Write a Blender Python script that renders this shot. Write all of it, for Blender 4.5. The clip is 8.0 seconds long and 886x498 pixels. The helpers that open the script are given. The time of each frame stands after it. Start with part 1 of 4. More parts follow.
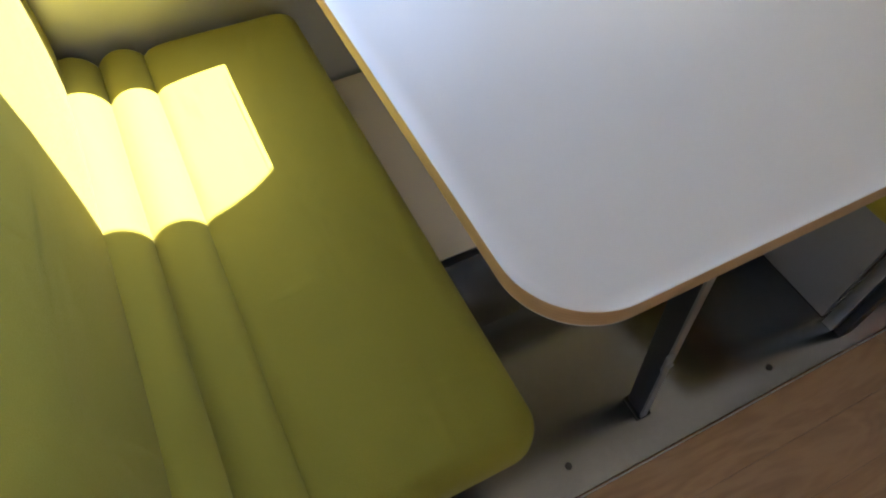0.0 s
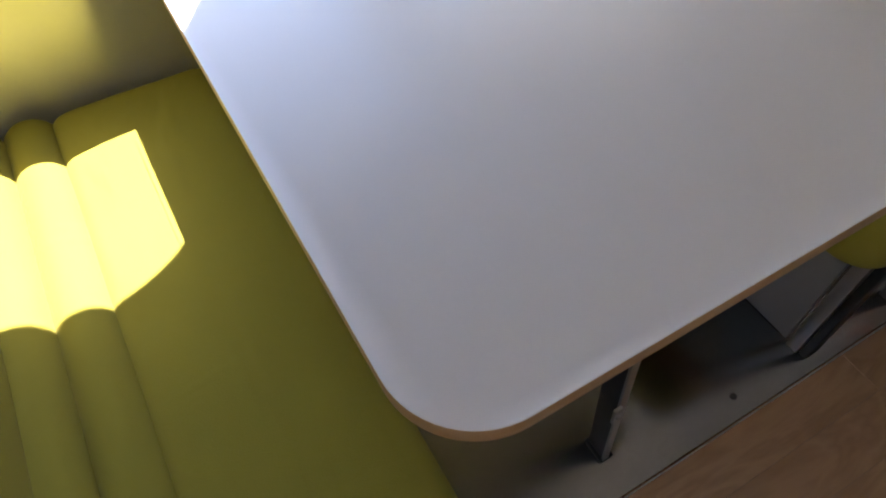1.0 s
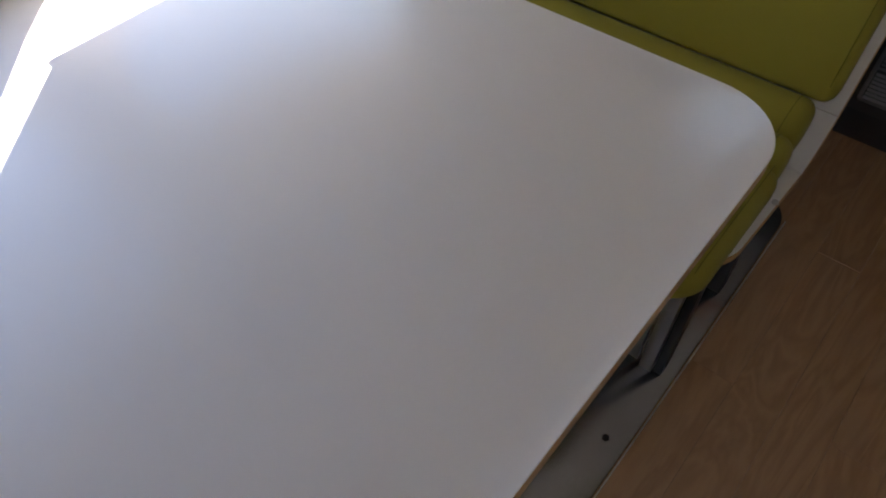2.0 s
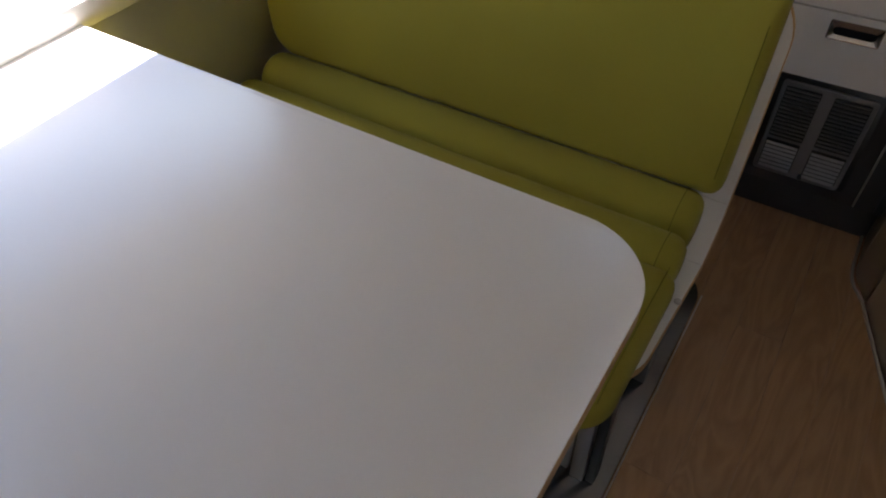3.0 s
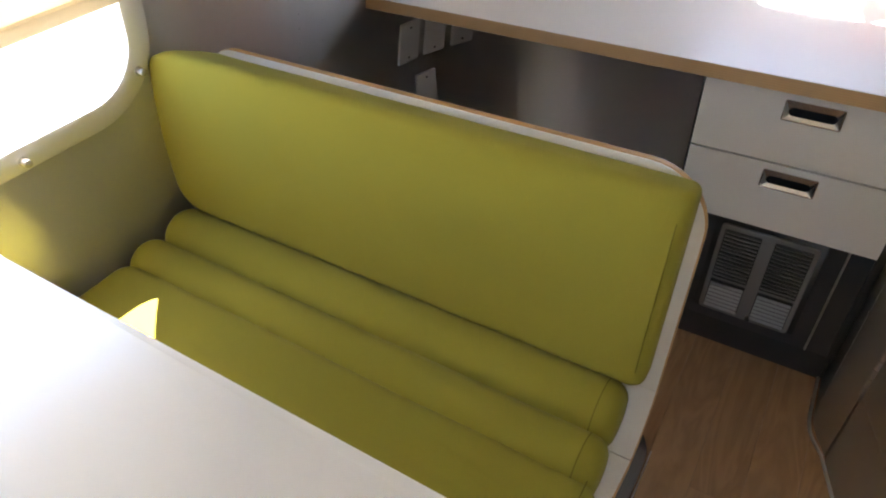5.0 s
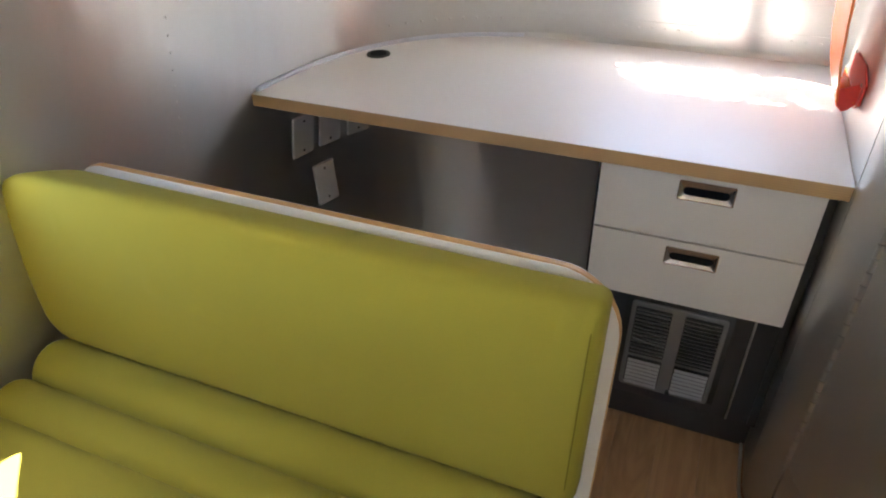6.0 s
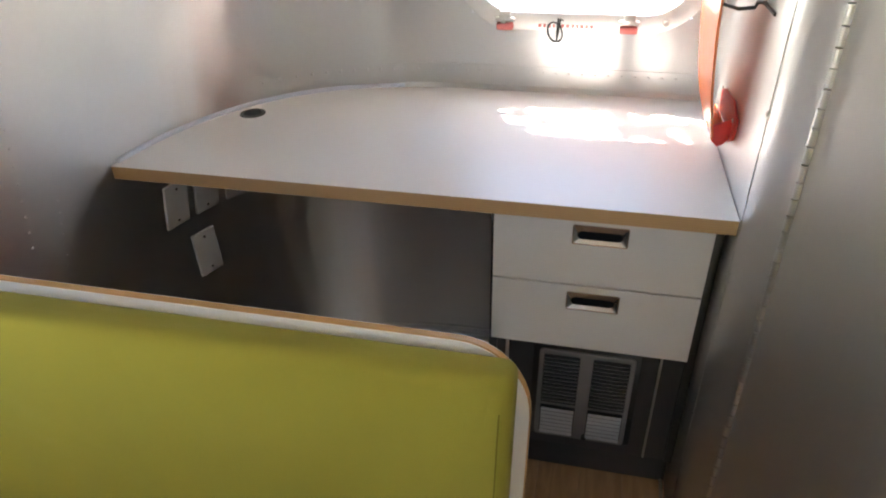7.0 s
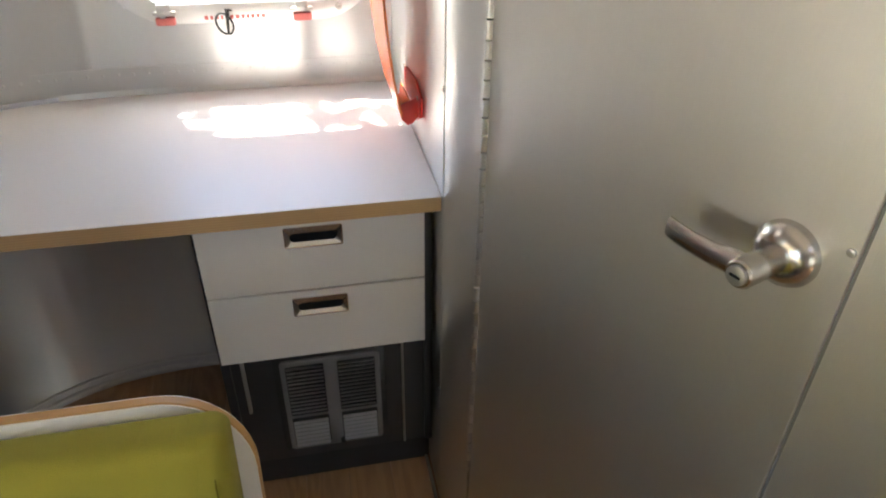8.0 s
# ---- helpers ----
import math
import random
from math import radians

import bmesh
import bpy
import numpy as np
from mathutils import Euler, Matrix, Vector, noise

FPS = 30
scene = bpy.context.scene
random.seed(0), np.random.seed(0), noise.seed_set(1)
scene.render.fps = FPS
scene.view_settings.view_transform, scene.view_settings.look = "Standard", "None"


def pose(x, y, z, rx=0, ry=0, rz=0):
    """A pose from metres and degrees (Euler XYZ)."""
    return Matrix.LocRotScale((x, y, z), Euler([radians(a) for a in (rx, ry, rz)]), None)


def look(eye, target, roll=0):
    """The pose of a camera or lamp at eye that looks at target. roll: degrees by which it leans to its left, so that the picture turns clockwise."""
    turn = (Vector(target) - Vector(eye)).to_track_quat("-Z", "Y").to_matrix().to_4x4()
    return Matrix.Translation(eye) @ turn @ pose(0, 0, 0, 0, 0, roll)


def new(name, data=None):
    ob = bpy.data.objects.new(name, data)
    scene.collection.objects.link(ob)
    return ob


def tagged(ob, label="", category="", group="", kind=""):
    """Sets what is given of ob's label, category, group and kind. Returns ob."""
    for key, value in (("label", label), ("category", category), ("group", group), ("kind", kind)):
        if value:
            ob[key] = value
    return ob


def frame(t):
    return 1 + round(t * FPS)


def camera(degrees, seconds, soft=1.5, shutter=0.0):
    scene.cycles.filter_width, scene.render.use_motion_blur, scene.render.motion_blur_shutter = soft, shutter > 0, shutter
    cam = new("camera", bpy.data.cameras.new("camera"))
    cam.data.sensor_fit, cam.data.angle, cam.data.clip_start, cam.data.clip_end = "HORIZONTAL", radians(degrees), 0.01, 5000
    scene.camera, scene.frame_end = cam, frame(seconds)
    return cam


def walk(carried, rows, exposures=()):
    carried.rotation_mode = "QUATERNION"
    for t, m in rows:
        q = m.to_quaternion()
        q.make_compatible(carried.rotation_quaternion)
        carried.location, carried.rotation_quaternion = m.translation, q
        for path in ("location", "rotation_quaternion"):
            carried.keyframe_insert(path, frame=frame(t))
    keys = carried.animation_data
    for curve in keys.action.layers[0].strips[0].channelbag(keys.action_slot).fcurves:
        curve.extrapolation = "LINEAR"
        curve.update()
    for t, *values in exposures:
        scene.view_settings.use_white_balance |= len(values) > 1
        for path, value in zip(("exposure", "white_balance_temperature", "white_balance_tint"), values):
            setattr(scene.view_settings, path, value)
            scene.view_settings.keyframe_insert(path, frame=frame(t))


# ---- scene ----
cam = camera(67.4, 8.0, 2.0)
PATH = [
    (0, (0.174, -0.186, 1.243), (-0.852, 0.339, -0.391), 0.5),
    (0.5, (0.158, -0.16, 1.259), (-0.889, 0.247, -0.396), -2.8),
    (1, (0.132, -0.056, 1.252), (-0.888, 0.491, -0.379), -2.4),
    (1.5, (0.095, 0.049, 1.239), (-0.837, 0.799, -0.364), -1.4),
    (2, (0.066, 0.122, 1.224), (-0.766, 1.031, -0.352), -2.8),
    (2.2, (0.059, 0.162, 1.221), (-0.736, 1.13, -0.338), -3.3),
    (3.5, (0.072, 0.344, 1.222), (-0.746, 1.517, -0.176), -3.1),
    (4, (0.1, 0.401, 1.235), (-0.785, 1.579, -0.118), -2.0),
    (5.5, (0.048, 0.551, 1.28), (-0.697, 1.932, 0.04), -2.5),
    (6, (0.041, 0.595, 1.282), (-0.609, 2.096, 0.131), -1.5),
    (6.5, (0.034, 0.647, 1.278), (-0.522, 2.218, 0.173), -1.1),
    (7, (0.034, 0.678, 1.277), (-0.363, 2.328, 0.22), -1.3),
    (7.5, (0.043, 0.722, 1.268), (0.041, 2.416, 0.203), -0.5),
    (8, (0.083, 0.753, 1.261), (0.438, 2.391, 0.17), 0.8),
]
EXPOSURES = [(0, 3.58, 6500, 13), (1.0, 3.15, 6500, 19), (2.2, 2.9, 6700, 19), (3.5, 3.0, 6800, 19), (4.2, 3.35, 6900, 17), (5.5, 4.35, 7000, 15), (7.0, 4.15, 7000, 14), (8.0, 4.08, 7000, 13)]
walk(cam, [(t, look(eye, target, roll)) for t, eye, target, roll in PATH], EXPOSURES)

# ---- daylight ----
SUN_WAY = Vector((0.28, -0.43, -1.0)).normalized()
ELEV = math.asin(-SUN_WAY.z)
world = bpy.data.worlds.new("world")
scene.world = world
world.use_nodes = True
wn = world.node_tree.nodes
sky = wn.new("ShaderNodeTexSky")
sky.sky_type = 'NISHITA'
sky.sun_disc = False
sky.sun_elevation = ELEV
sky.sun_rotation = math.atan2(-SUN_WAY.x, -SUN_WAY.y)
wn["Background"].inputs["Strength"].default_value = 0.07
world.node_tree.links.new(sky.outputs[0], wn["Background"].inputs["Color"])
sun = new("sun", bpy.data.lights.new("sun", 'SUN'))
sun.data.energy = 3.8
sun.data.angle = radians(0.53)
sun.data.color = (1.0, 0.96, 0.90)
sun.matrix_world = look((0, 0, 6), Vector((0, 0, 6)) + SUN_WAY)

# ---- materials ----
def mat(name, color, rough=0.6, metal=0.0, var=0.08, scale=6.0, bump=0.0, bump_scale=80.0, stretch=(1, 1, 1), sheen=0.0,
        coat=0.0, rand=0.0, rough_var=0.05, spec=0.5):
    m = bpy.data.materials.new(name)
    m.use_nodes = True
    n, l = m.node_tree.nodes, m.node_tree.links
    b = n["Principled BSDF"]
    tc, mp = n.new("ShaderNodeTexCoord"), n.new("ShaderNodeMapping")
    mp.inputs["Scale"].default_value = stretch
    l.new(tc.outputs["Object"], mp.inputs["Vector"])
    big, small = n.new("ShaderNodeTexNoise"), n.new("ShaderNodeTexNoise")
    big.inputs["Scale"].default_value, big.inputs["Detail"].default_value = scale, 4
    small.inputs["Scale"].default_value, small.inputs["Detail"].default_value = bump_scale, 5
    l.new(mp.outputs[0], big.inputs["Vector"])
    l.new(mp.outputs[0], small.inputs["Vector"])
    mix = n.new("ShaderNodeMix")
    mix.data_type, mix.blend_type = 'RGBA', 'MIX'
    lo = [max(0, c * (1 - var)) for c in color]
    hi = [min(1, c * (1 + var)) for c in color]
    mix.inputs["A"].default_value, mix.inputs["B"].default_value = (*lo, 1), (*hi, 1)
    add = n.new("ShaderNodeMath")
    add.operation = 'MULTIPLY_ADD'
    add.inputs[1].default_value = 0.4
    l.new(small.outputs["Fac"], add.inputs[0])
    sc = n.new("ShaderNodeMath")
    sc.operation = 'MULTIPLY'
    sc.inputs[1].default_value = 0.6
    l.new(big.outputs["Fac"], sc.inputs[0])
    l.new(sc.outputs[0], add.inputs[2])
    l.new(add.outputs[0], mix.inputs["Factor"])
    out = mix.outputs["Result"]
    if rand:
        oi, hv = n.new("ShaderNodeObjectInfo"), n.new("ShaderNodeHueSaturation")
        mr = n.new("ShaderNodeMapRange")
        mr.inputs["To Min"].default_value, mr.inputs["To Max"].default_value = 1 - rand, 1 + rand
        l.new(oi.outputs["Random"], mr.inputs["Value"])
        l.new(mr.outputs[0], hv.inputs["Value"])
        l.new(out, hv.inputs["Color"])
        out = hv.outputs[0]
    l.new(out, b.inputs["Base Color"])
    rr = n.new("ShaderNodeMapRange")
    rr.inputs["To Min"].default_value, rr.inputs["To Max"].default_value = max(0.02, rough - rough_var), min(1, rough + rough_var)
    l.new(big.outputs["Fac"], rr.inputs["Value"])
    l.new(rr.outputs[0], b.inputs["Roughness"])
    b.inputs["Metallic"].default_value = metal
    b.inputs["Specular IOR Level"].default_value = spec
    if sheen:
        b.inputs["Sheen Weight"].default_value = sheen
        b.inputs["Sheen Roughness"].default_value = 0.5
    if coat:
        b.inputs["Coat Weight"].default_value = coat
        b.inputs["Coat Roughness"].default_value = 0.12
    if bump:
        bp = n.new("ShaderNodeBump")
        bp.inputs["Strength"].default_value, bp.inputs["Distance"].default_value = bump, 0.002
        l.new(small.outputs["Fac"], bp.inputs["Height"])
        l.new(bp.outputs[0], b.inputs["Normal"])
    return m


def wood(name, dark, light, axis, ring=9.0, rough=0.45, rand=0.0, coat=0.0, along=0.07):
    """Grain running along axis 0, 1 or 2."""
    m = mat(name, light, rough, 0, 0.05, coat=coat)
    n, l = m.node_tree.nodes, m.node_tree.links
    b = n["Principled BSDF"]
    tc, mp, no, wv, ramp = (n.new("ShaderNodeTexCoord"), n.new("ShaderNodeMapping"), n.new("ShaderNodeTexNoise"),
                            n.new("ShaderNodeTexNoise"), n.new("ShaderNodeValToRGB"))
    st, oi = [ring, ring, ring], n.new("ShaderNodeObjectInfo")
    st[axis] = ring * along
    mp.inputs["Scale"].default_value = st
    shift = n.new("ShaderNodeVectorMath")
    shift.operation = 'MULTIPLY_ADD'
    shift.inputs[1].default_value = (7, 13, 5)
    l.new(oi.outputs["Random"], shift.inputs[0])
    l.new(tc.outputs["Object"], shift.inputs[2])
    l.new(shift.outputs[0], mp.inputs["Vector"])
    no.inputs["Scale"].default_value, no.inputs["Detail"].default_value, no.inputs["Distortion"].default_value = 2.0, 3, 1.6
    wv.inputs["Scale"].default_value, wv.inputs["Detail"].default_value = 18.0, 6
    l.new(mp.outputs[0], no.inputs["Vector"])
    l.new(mp.outputs[0], wv.inputs["Vector"])
    rg = n.new("ShaderNodeMath")
    rg.operation = 'PINGPONG'
    rg.inputs[1].default_value = 0.09
    l.new(no.outputs["Fac"], rg.inputs[0])
    sm = n.new("ShaderNodeMath")
    sm.operation = 'MULTIPLY_ADD'
    sm.inputs[1].default_value = 5.5
    l.new(rg.outputs[0], sm.inputs[0])
    k = n.new("ShaderNodeMath")
    k.operation = 'MULTIPLY'
    k.inputs[1].default_value = 0.55
    l.new(wv.outputs["Fac"], k.inputs[0])
    l.new(k.outputs[0], sm.inputs[2])
    l.new(sm.outputs[0], ramp.inputs[0])
    ramp.color_ramp.elements[0].color, ramp.color_ramp.elements[1].color = (*dark, 1), (*light, 1)
    ramp.color_ramp.elements[0].position, ramp.color_ramp.elements[1].position = 0.12, 0.75
    out = ramp.outputs[0]
    if rand:
        hv, mr = n.new("ShaderNodeHueSaturation"), n.new("ShaderNodeMapRange")
        mr.inputs["To Min"].default_value, mr.inputs["To Max"].default_value = 1 - rand, 1 + rand
        l.new(oi.outputs["Random"], mr.inputs["Value"])
        l.new(mr.outputs[0], hv.inputs["Value"])
        l.new(out, hv.inputs["Color"])
        out = hv.outputs[0]
    l.new(out, b.inputs["Base Color"])
    return m


def ply_edge(name):
    m = mat(name, (0.52, 0.34, 0.16), 0.55)
    n, l = m.node_tree.nodes, m.node_tree.links
    tc, sp = n.new("ShaderNodeTexCoord"), n.new("ShaderNodeSeparateXYZ")
    l.new(tc.outputs["Object"], sp.inputs[0])
    f, w, ramp = n.new("ShaderNodeMath"), n.new("ShaderNodeTexNoise"), n.new("ShaderNodeValToRGB")
    f.operation = 'PINGPONG'
    f.inputs[1].default_value = 0.0022
    l.new(sp.outputs["Z"], f.inputs[0])
    s2 = n.new("ShaderNodeMath")
    s2.operation = 'MULTIPLY_ADD'
    s2.inputs[1].default_value = 300.0
    w.inputs["Scale"].default_value = 30.0
    sc = n.new("ShaderNodeMath")
    sc.operation = 'MULTIPLY'
    sc.inputs[1].default_value = 0.5
    l.new(w.outputs["Fac"], sc.inputs[0])
    l.new(f.outputs[0], s2.inputs[0])
    l.new(sc.outputs[0], s2.inputs[2])
    l.new(s2.outputs[0], ramp.inputs[0])
    ramp.color_ramp.elements[0].color, ramp.color_ramp.elements[1].color = (0.43, 0.265, 0.125, 1), (0.52, 0.335, 0.165, 1)
    ramp.color_ramp.elements[0].position, ramp.color_ramp.elements[1].position = 0.1, 0.85
    l.new(ramp.outputs[0], n["Principled BSDF"].inputs["Base Color"])
    return m


ALU = mat("brushed_aluminium", (0.62, 0.62, 0.615), 0.33, 0.80, 0.05, 3.0, rough_var=0.02)


def wrinkled(m, scale, stretch, depth, turn=(0, 0, 0), detail=1.5, warp=0.8):
    n, l = m.node_tree.nodes, m.node_tree.links
    b = n["Principled BSDF"]
    tc, mp, no, bp = n.new("ShaderNodeTexCoord"), n.new("ShaderNodeMapping"), n.new("ShaderNodeTexNoise"), n.new("ShaderNodeBump")
    mp.inputs["Scale"].default_value = stretch
    mp.inputs["Rotation"].default_value = turn
    no.inputs["Scale"].default_value, no.inputs["Detail"].default_value, no.inputs["Distortion"].default_value = scale, detail, warp
    bp.inputs["Strength"].default_value, bp.inputs["Distance"].default_value = 0.6, depth
    l.new(tc.outputs["Object"], mp.inputs["Vector"])
    l.new(mp.outputs[0], no.inputs["Vector"])
    l.new(no.outputs["Fac"], bp.inputs["Height"])
    if b.inputs["Normal"].is_linked:
        l.new(bp.outputs[0], b.inputs["Normal"].links[0].from_node.inputs["Normal"])
    else:
        l.new(bp.outputs[0], b.inputs["Normal"])


wrinkled(ALU, 26.0, (1.0, 1.0, 0.03), 0.003, detail=0.0, warp=0.0)
ALU_DOOR = mat("door_aluminium", (0.70, 0.685, 0.655), 0.48, 1.0, 0.06, 3.0, 0.12, 60, (12, 12, 1), rough_var=0.06)
ALU_EAST = mat("partition_aluminium", (0.70, 0.69, 0.67), 0.40, 1.0, 0.05, 3.0, rough_var=0.05)
ALU_TRIM = mat("trim_aluminium", (0.72, 0.72, 0.70), 0.35, 1.0, 0.05, 12)
STEEL_FLOOR = mat("floor_steel", (0.27, 0.272, 0.278), 0.19, 1.0, 0.22, 6, rough_var=0.03)
FABRIC = mat("green_felt", (0.290, 0.260, 0.042), 0.95, 0, 0.10, 9, 0.35, 700, sheen=0.06, spec=0.15)
wrinkled(FABRIC, 5.0, (1.0, 2.2, 1.6), 0.012, (0.2, 0.3, 0.5))
def creased(m, scale, stretch, depth, turn):
    """A few short raised creases over the cloth's own relief."""
    n, l = m.node_tree.nodes, m.node_tree.links
    tc, mp, no, mr, bp = (n.new("ShaderNodeTexCoord"), n.new("ShaderNodeMapping"), n.new("ShaderNodeTexNoise"),
                          n.new("ShaderNodeMapRange"), n.new("ShaderNodeBump"))
    mp.inputs["Scale"].default_value, mp.inputs["Rotation"].default_value = stretch, turn
    no.inputs["Scale"].default_value, no.inputs["Detail"].default_value = scale, 1.0
    mr.inputs["From Min"].default_value, mr.inputs["From Max"].default_value = 0.67, 0.86
    bp.inputs["Strength"].default_value, bp.inputs["Distance"].default_value = 0.8, depth
    l.new(tc.outputs["Object"], mp.inputs["Vector"])
    l.new(mp.outputs[0], no.inputs["Vector"])
    l.new(no.outputs["Fac"], mr.inputs["Value"])
    l.new(mr.outputs[0], bp.inputs["Height"])
    b = n["Principled BSDF"]
    first = b.inputs["Normal"].links[0].from_node
    while first.inputs["Normal"].is_linked:
        first = first.inputs["Normal"].links[0].from_node
    l.new(bp.outputs[0], first.inputs["Normal"])


creased(FABRIC, 6.0, (2.6, 0.7, 1.0), 0.0028, (0, 0, 0.25))
SEAM = mat("dark_green_thread", (0.16, 0.145, 0.02), 0.95, spec=0.2)
LAMINATE = mat("white_laminate", (0.83, 0.825, 0.825), 0.32, 0, 0.015, 5, 0.03, 250, rough_var=0.02)
DESK_TOP = mat("desk_laminate", (0.83, 0.825, 0.82), 0.33, 0, 0.015, 5, 0.02, 250, rough_var=0.02)
WHITE = mat("white_painted_panel", (0.80, 0.785, 0.76), 0.42, 0, 0.02, 8, 0.03, 200)
PLY = ply_edge("plywood_edge")
PLY_RIM = mat("oiled_plywood_rim", (0.50, 0.28, 0.10), 0.5, 0, 0.10, 14, 0.05, 90)
RING_ALU = mat("pale_anodised_ring", (0.72, 0.72, 0.70), 0.36, 0.45, 0.04, 12)
FADED_RED = mat("faded_red_print", (0.52, 0.14, 0.13), 0.5, 0, 0.05, 20)
BLACK = mat("black_painted_wood", (0.042, 0.041, 0.043), 0.42, 0, 0.2, 15, 0.05, 150)
DARK_STEEL = mat("dark_steel", (0.07, 0.07, 0.07), 0.42, 0.8, 0.2, 20, 0.05, 120)
PALE_STEEL = mat("pale_steel", (0.50, 0.49, 0.47), 0.38, 0.9, 0.1, 20)
GREY_PANEL = mat("grey_panel", (0.30, 0.30, 0.30), 0.5, 0.0, 0.08, 8)
BEIGE_PANEL = mat("beige_panel", (0.72, 0.64, 0.58), 0.5, 0.0, 0.04, 5)
GRILLE = mat("grey_grille_enamel", (0.22, 0.217, 0.217), 0.42, 0.3, 0.06, 20)
GRILLE_PALE = mat("pale_louvre_enamel", (0.25, 0.247, 0.247), 0.42, 0.2, 0.05, 20)
NICKEL = mat("satin_nickel", (0.58, 0.55, 0.52), 0.21, 1.0, 0.05, 30, rough_var=0.02)
# near-black for shade painted into hollows, and for the grommet cap
DARK = mat("dark_hollow", (0.010, 0.011, 0.014), 0.8, spec=0.1)
for am, amount, turn in ((ALU, 0.97, 0.25), (ALU_DOOR, 0.25, 0.0), (ALU_EAST, 0.5, 0.25)):
    tg = am.node_tree.nodes.new("ShaderNodeTangent")
    tg.direction_type, tg.axis = 'RADIAL', 'Z'
    pb = am.node_tree.nodes["Principled BSDF"]
    am.node_tree.links.new(tg.outputs[0], pb.inputs["Tangent"])
    pb.inputs["Anisotropic"].default_value = amount
    pb.inputs["Anisotropic Rotation"].default_value = turn
PLASTIC = mat("white_plastic", (0.74, 0.74, 0.74), 0.35, 0, 0.02, 20)
ORANGE = mat("orange_acrylic", (0.78, 0.19, 0.06), 0.25, 0, 0.03, 8)
RED = mat("red_plastic", (0.62, 0.05, 0.04), 0.3, 0, 0.05, 20)
SHADE_CLOTH = mat("cream_cloth", (0.74, 0.68, 0.54), 0.9, 0, 0.05, 12, 0.2, 500, spec=0.2)
sn, sl = SHADE_CLOTH.node_tree.nodes, SHADE_CLOTH.node_tree.links
thin, both = sn.new("ShaderNodeBsdfTranslucent"), sn.new("ShaderNodeMixShader")
thin.inputs["Color"].default_value = (0.80, 0.74, 0.62, 1)
both.inputs[0].default_value = 0.45
sl.new(sn["Principled BSDF"].outputs[0], both.inputs[1])
sl.new(thin.outputs[0], both.inputs[2])
sl.new(both.outputs[0], sn["Material Output"].inputs["Surface"])
TAN_WOOD = mat("tan_wood", (0.55, 0.30, 0.12), 0.6, 0, 0.1, 30)
RUBBER = mat("black_rubber", (0.02, 0.02, 0.02), 0.55)
SEALANT = mat("pale_sealant", (0.62, 0.66, 0.74), 0.35, 0, 0.05, 30)
PLANK = wood("oak_laminate", (0.365, 0.208, 0.106), (0.48, 0.290, 0.155), 1, 5.5, 0.36, 0.03, 0.15, 0.16)
GROUND_M = mat("dry_gravel", (0.27, 0.26, 0.235), 0.9, 0, 0.2, 3, 0.4, 60)
BARK = mat("bark", (0.14, 0.10, 0.07), 0.9, 0, 0.3, 10, 0.5, 40)
LEAF = mat("leaf", (0.06, 0.11, 0.025), 0.6, 0, 0.3, 10)

glass = bpy.data.materials.new("window_glass")
glass.use_nodes = True
gn, gl = glass.node_tree.nodes, glass.node_tree.links
gn.remove(gn["Principled BSDF"])
tr, gs, mx = gn.new("ShaderNodeBsdfTransparent"), gn.new("ShaderNodeBsdfGlossy"), gn.new("ShaderNodeMixShader")
gs.inputs["Roughness"].default_value = 0.02
mx.inputs[0].default_value = 0.06
tr.inputs[0].default_value = (0.94, 0.96, 0.95, 1)
gl.new(tr.outputs[0], mx.inputs[1])
gl.new(gs.outputs[0], mx.inputs[2])
gl.new(mx.outputs[0], gn["Material Output"].inputs["Surface"])

# ---- mesh helpers ----
def part(name, bm, material, parent=None, label="", smooth=True, angle=40):
    me = bpy.data.meshes.new(name)
    bmesh.ops.recalc_face_normals(bm, faces=bm.faces)
    if smooth:
        for f in bm.faces:
            f.smooth = True
        for e in bm.edges:
            e.smooth = len(e.link_faces) == 2 and e.calc_face_angle(0) < radians(angle)
    bm.to_mesh(me)
    bm.free()
    me.materials.append(material)
    ob = new(name, me)
    if parent is not None:
        ob.parent = parent
    if label:
        ob["label"] = label
    return ob


def thing(name, label, category, at=(0, 0, 0), group="", kind=""):
    return tagged(new(name), label, category, group, kind)


def box(bm, x0, x1, y0, y1, z0, z1, r=0.0, seg=2):
    geom = bmesh.ops.create_cube(bm, size=1)
    vs = geom["verts"]
    for v in vs:
        v.co = Vector(((x0 + x1) / 2 + v.co.x * (x1 - x0), (y0 + y1) / 2 + v.co.y * (y1 - y0), (z0 + z1) / 2 + v.co.z * (z1 - z0)))
    if r > 0:
        es = list({e for v in vs for e in v.link_edges})
        bmesh.ops.bevel(bm, geom=es, offset=r, segments=seg, profile=0.5, affect='EDGES')
    return bm


def rounded(x0, x1, y0, y1, radii, seg=8):
    """Outline of a rectangle; radii for (x0,y0), (x1,y0), (x1,y1), (x0,y1)."""
    pts = []
    for (cx, cy, sx, sy, a0), r in zip(((x0, y0, 1, 1, 180), (x1, y0, -1, 1, 270), (x1, y1, -1, -1, 0), (x0, y1, 1, -1, 90)), radii):
        if r <= 0:
            pts.append((cx, cy))
            continue
        for i in range(seg + 1):
            a = radians(a0 + 90 * i / seg)
            pts.append((cx + sx * r + r * math.cos(a), cy + sy * r + r * math.sin(a)))
    return pts


def dense(pts, step):
    out = []
    for i, p in enumerate(pts):
        q = pts[(i + 1) % len(pts)]
        k = max(1, int(math.dist(p, q) / step))
        out += [(p[0] + (q[0] - p[0]) * j / k, p[1] + (q[1] - p[1]) * j / k) for j in range(k)]
    return out


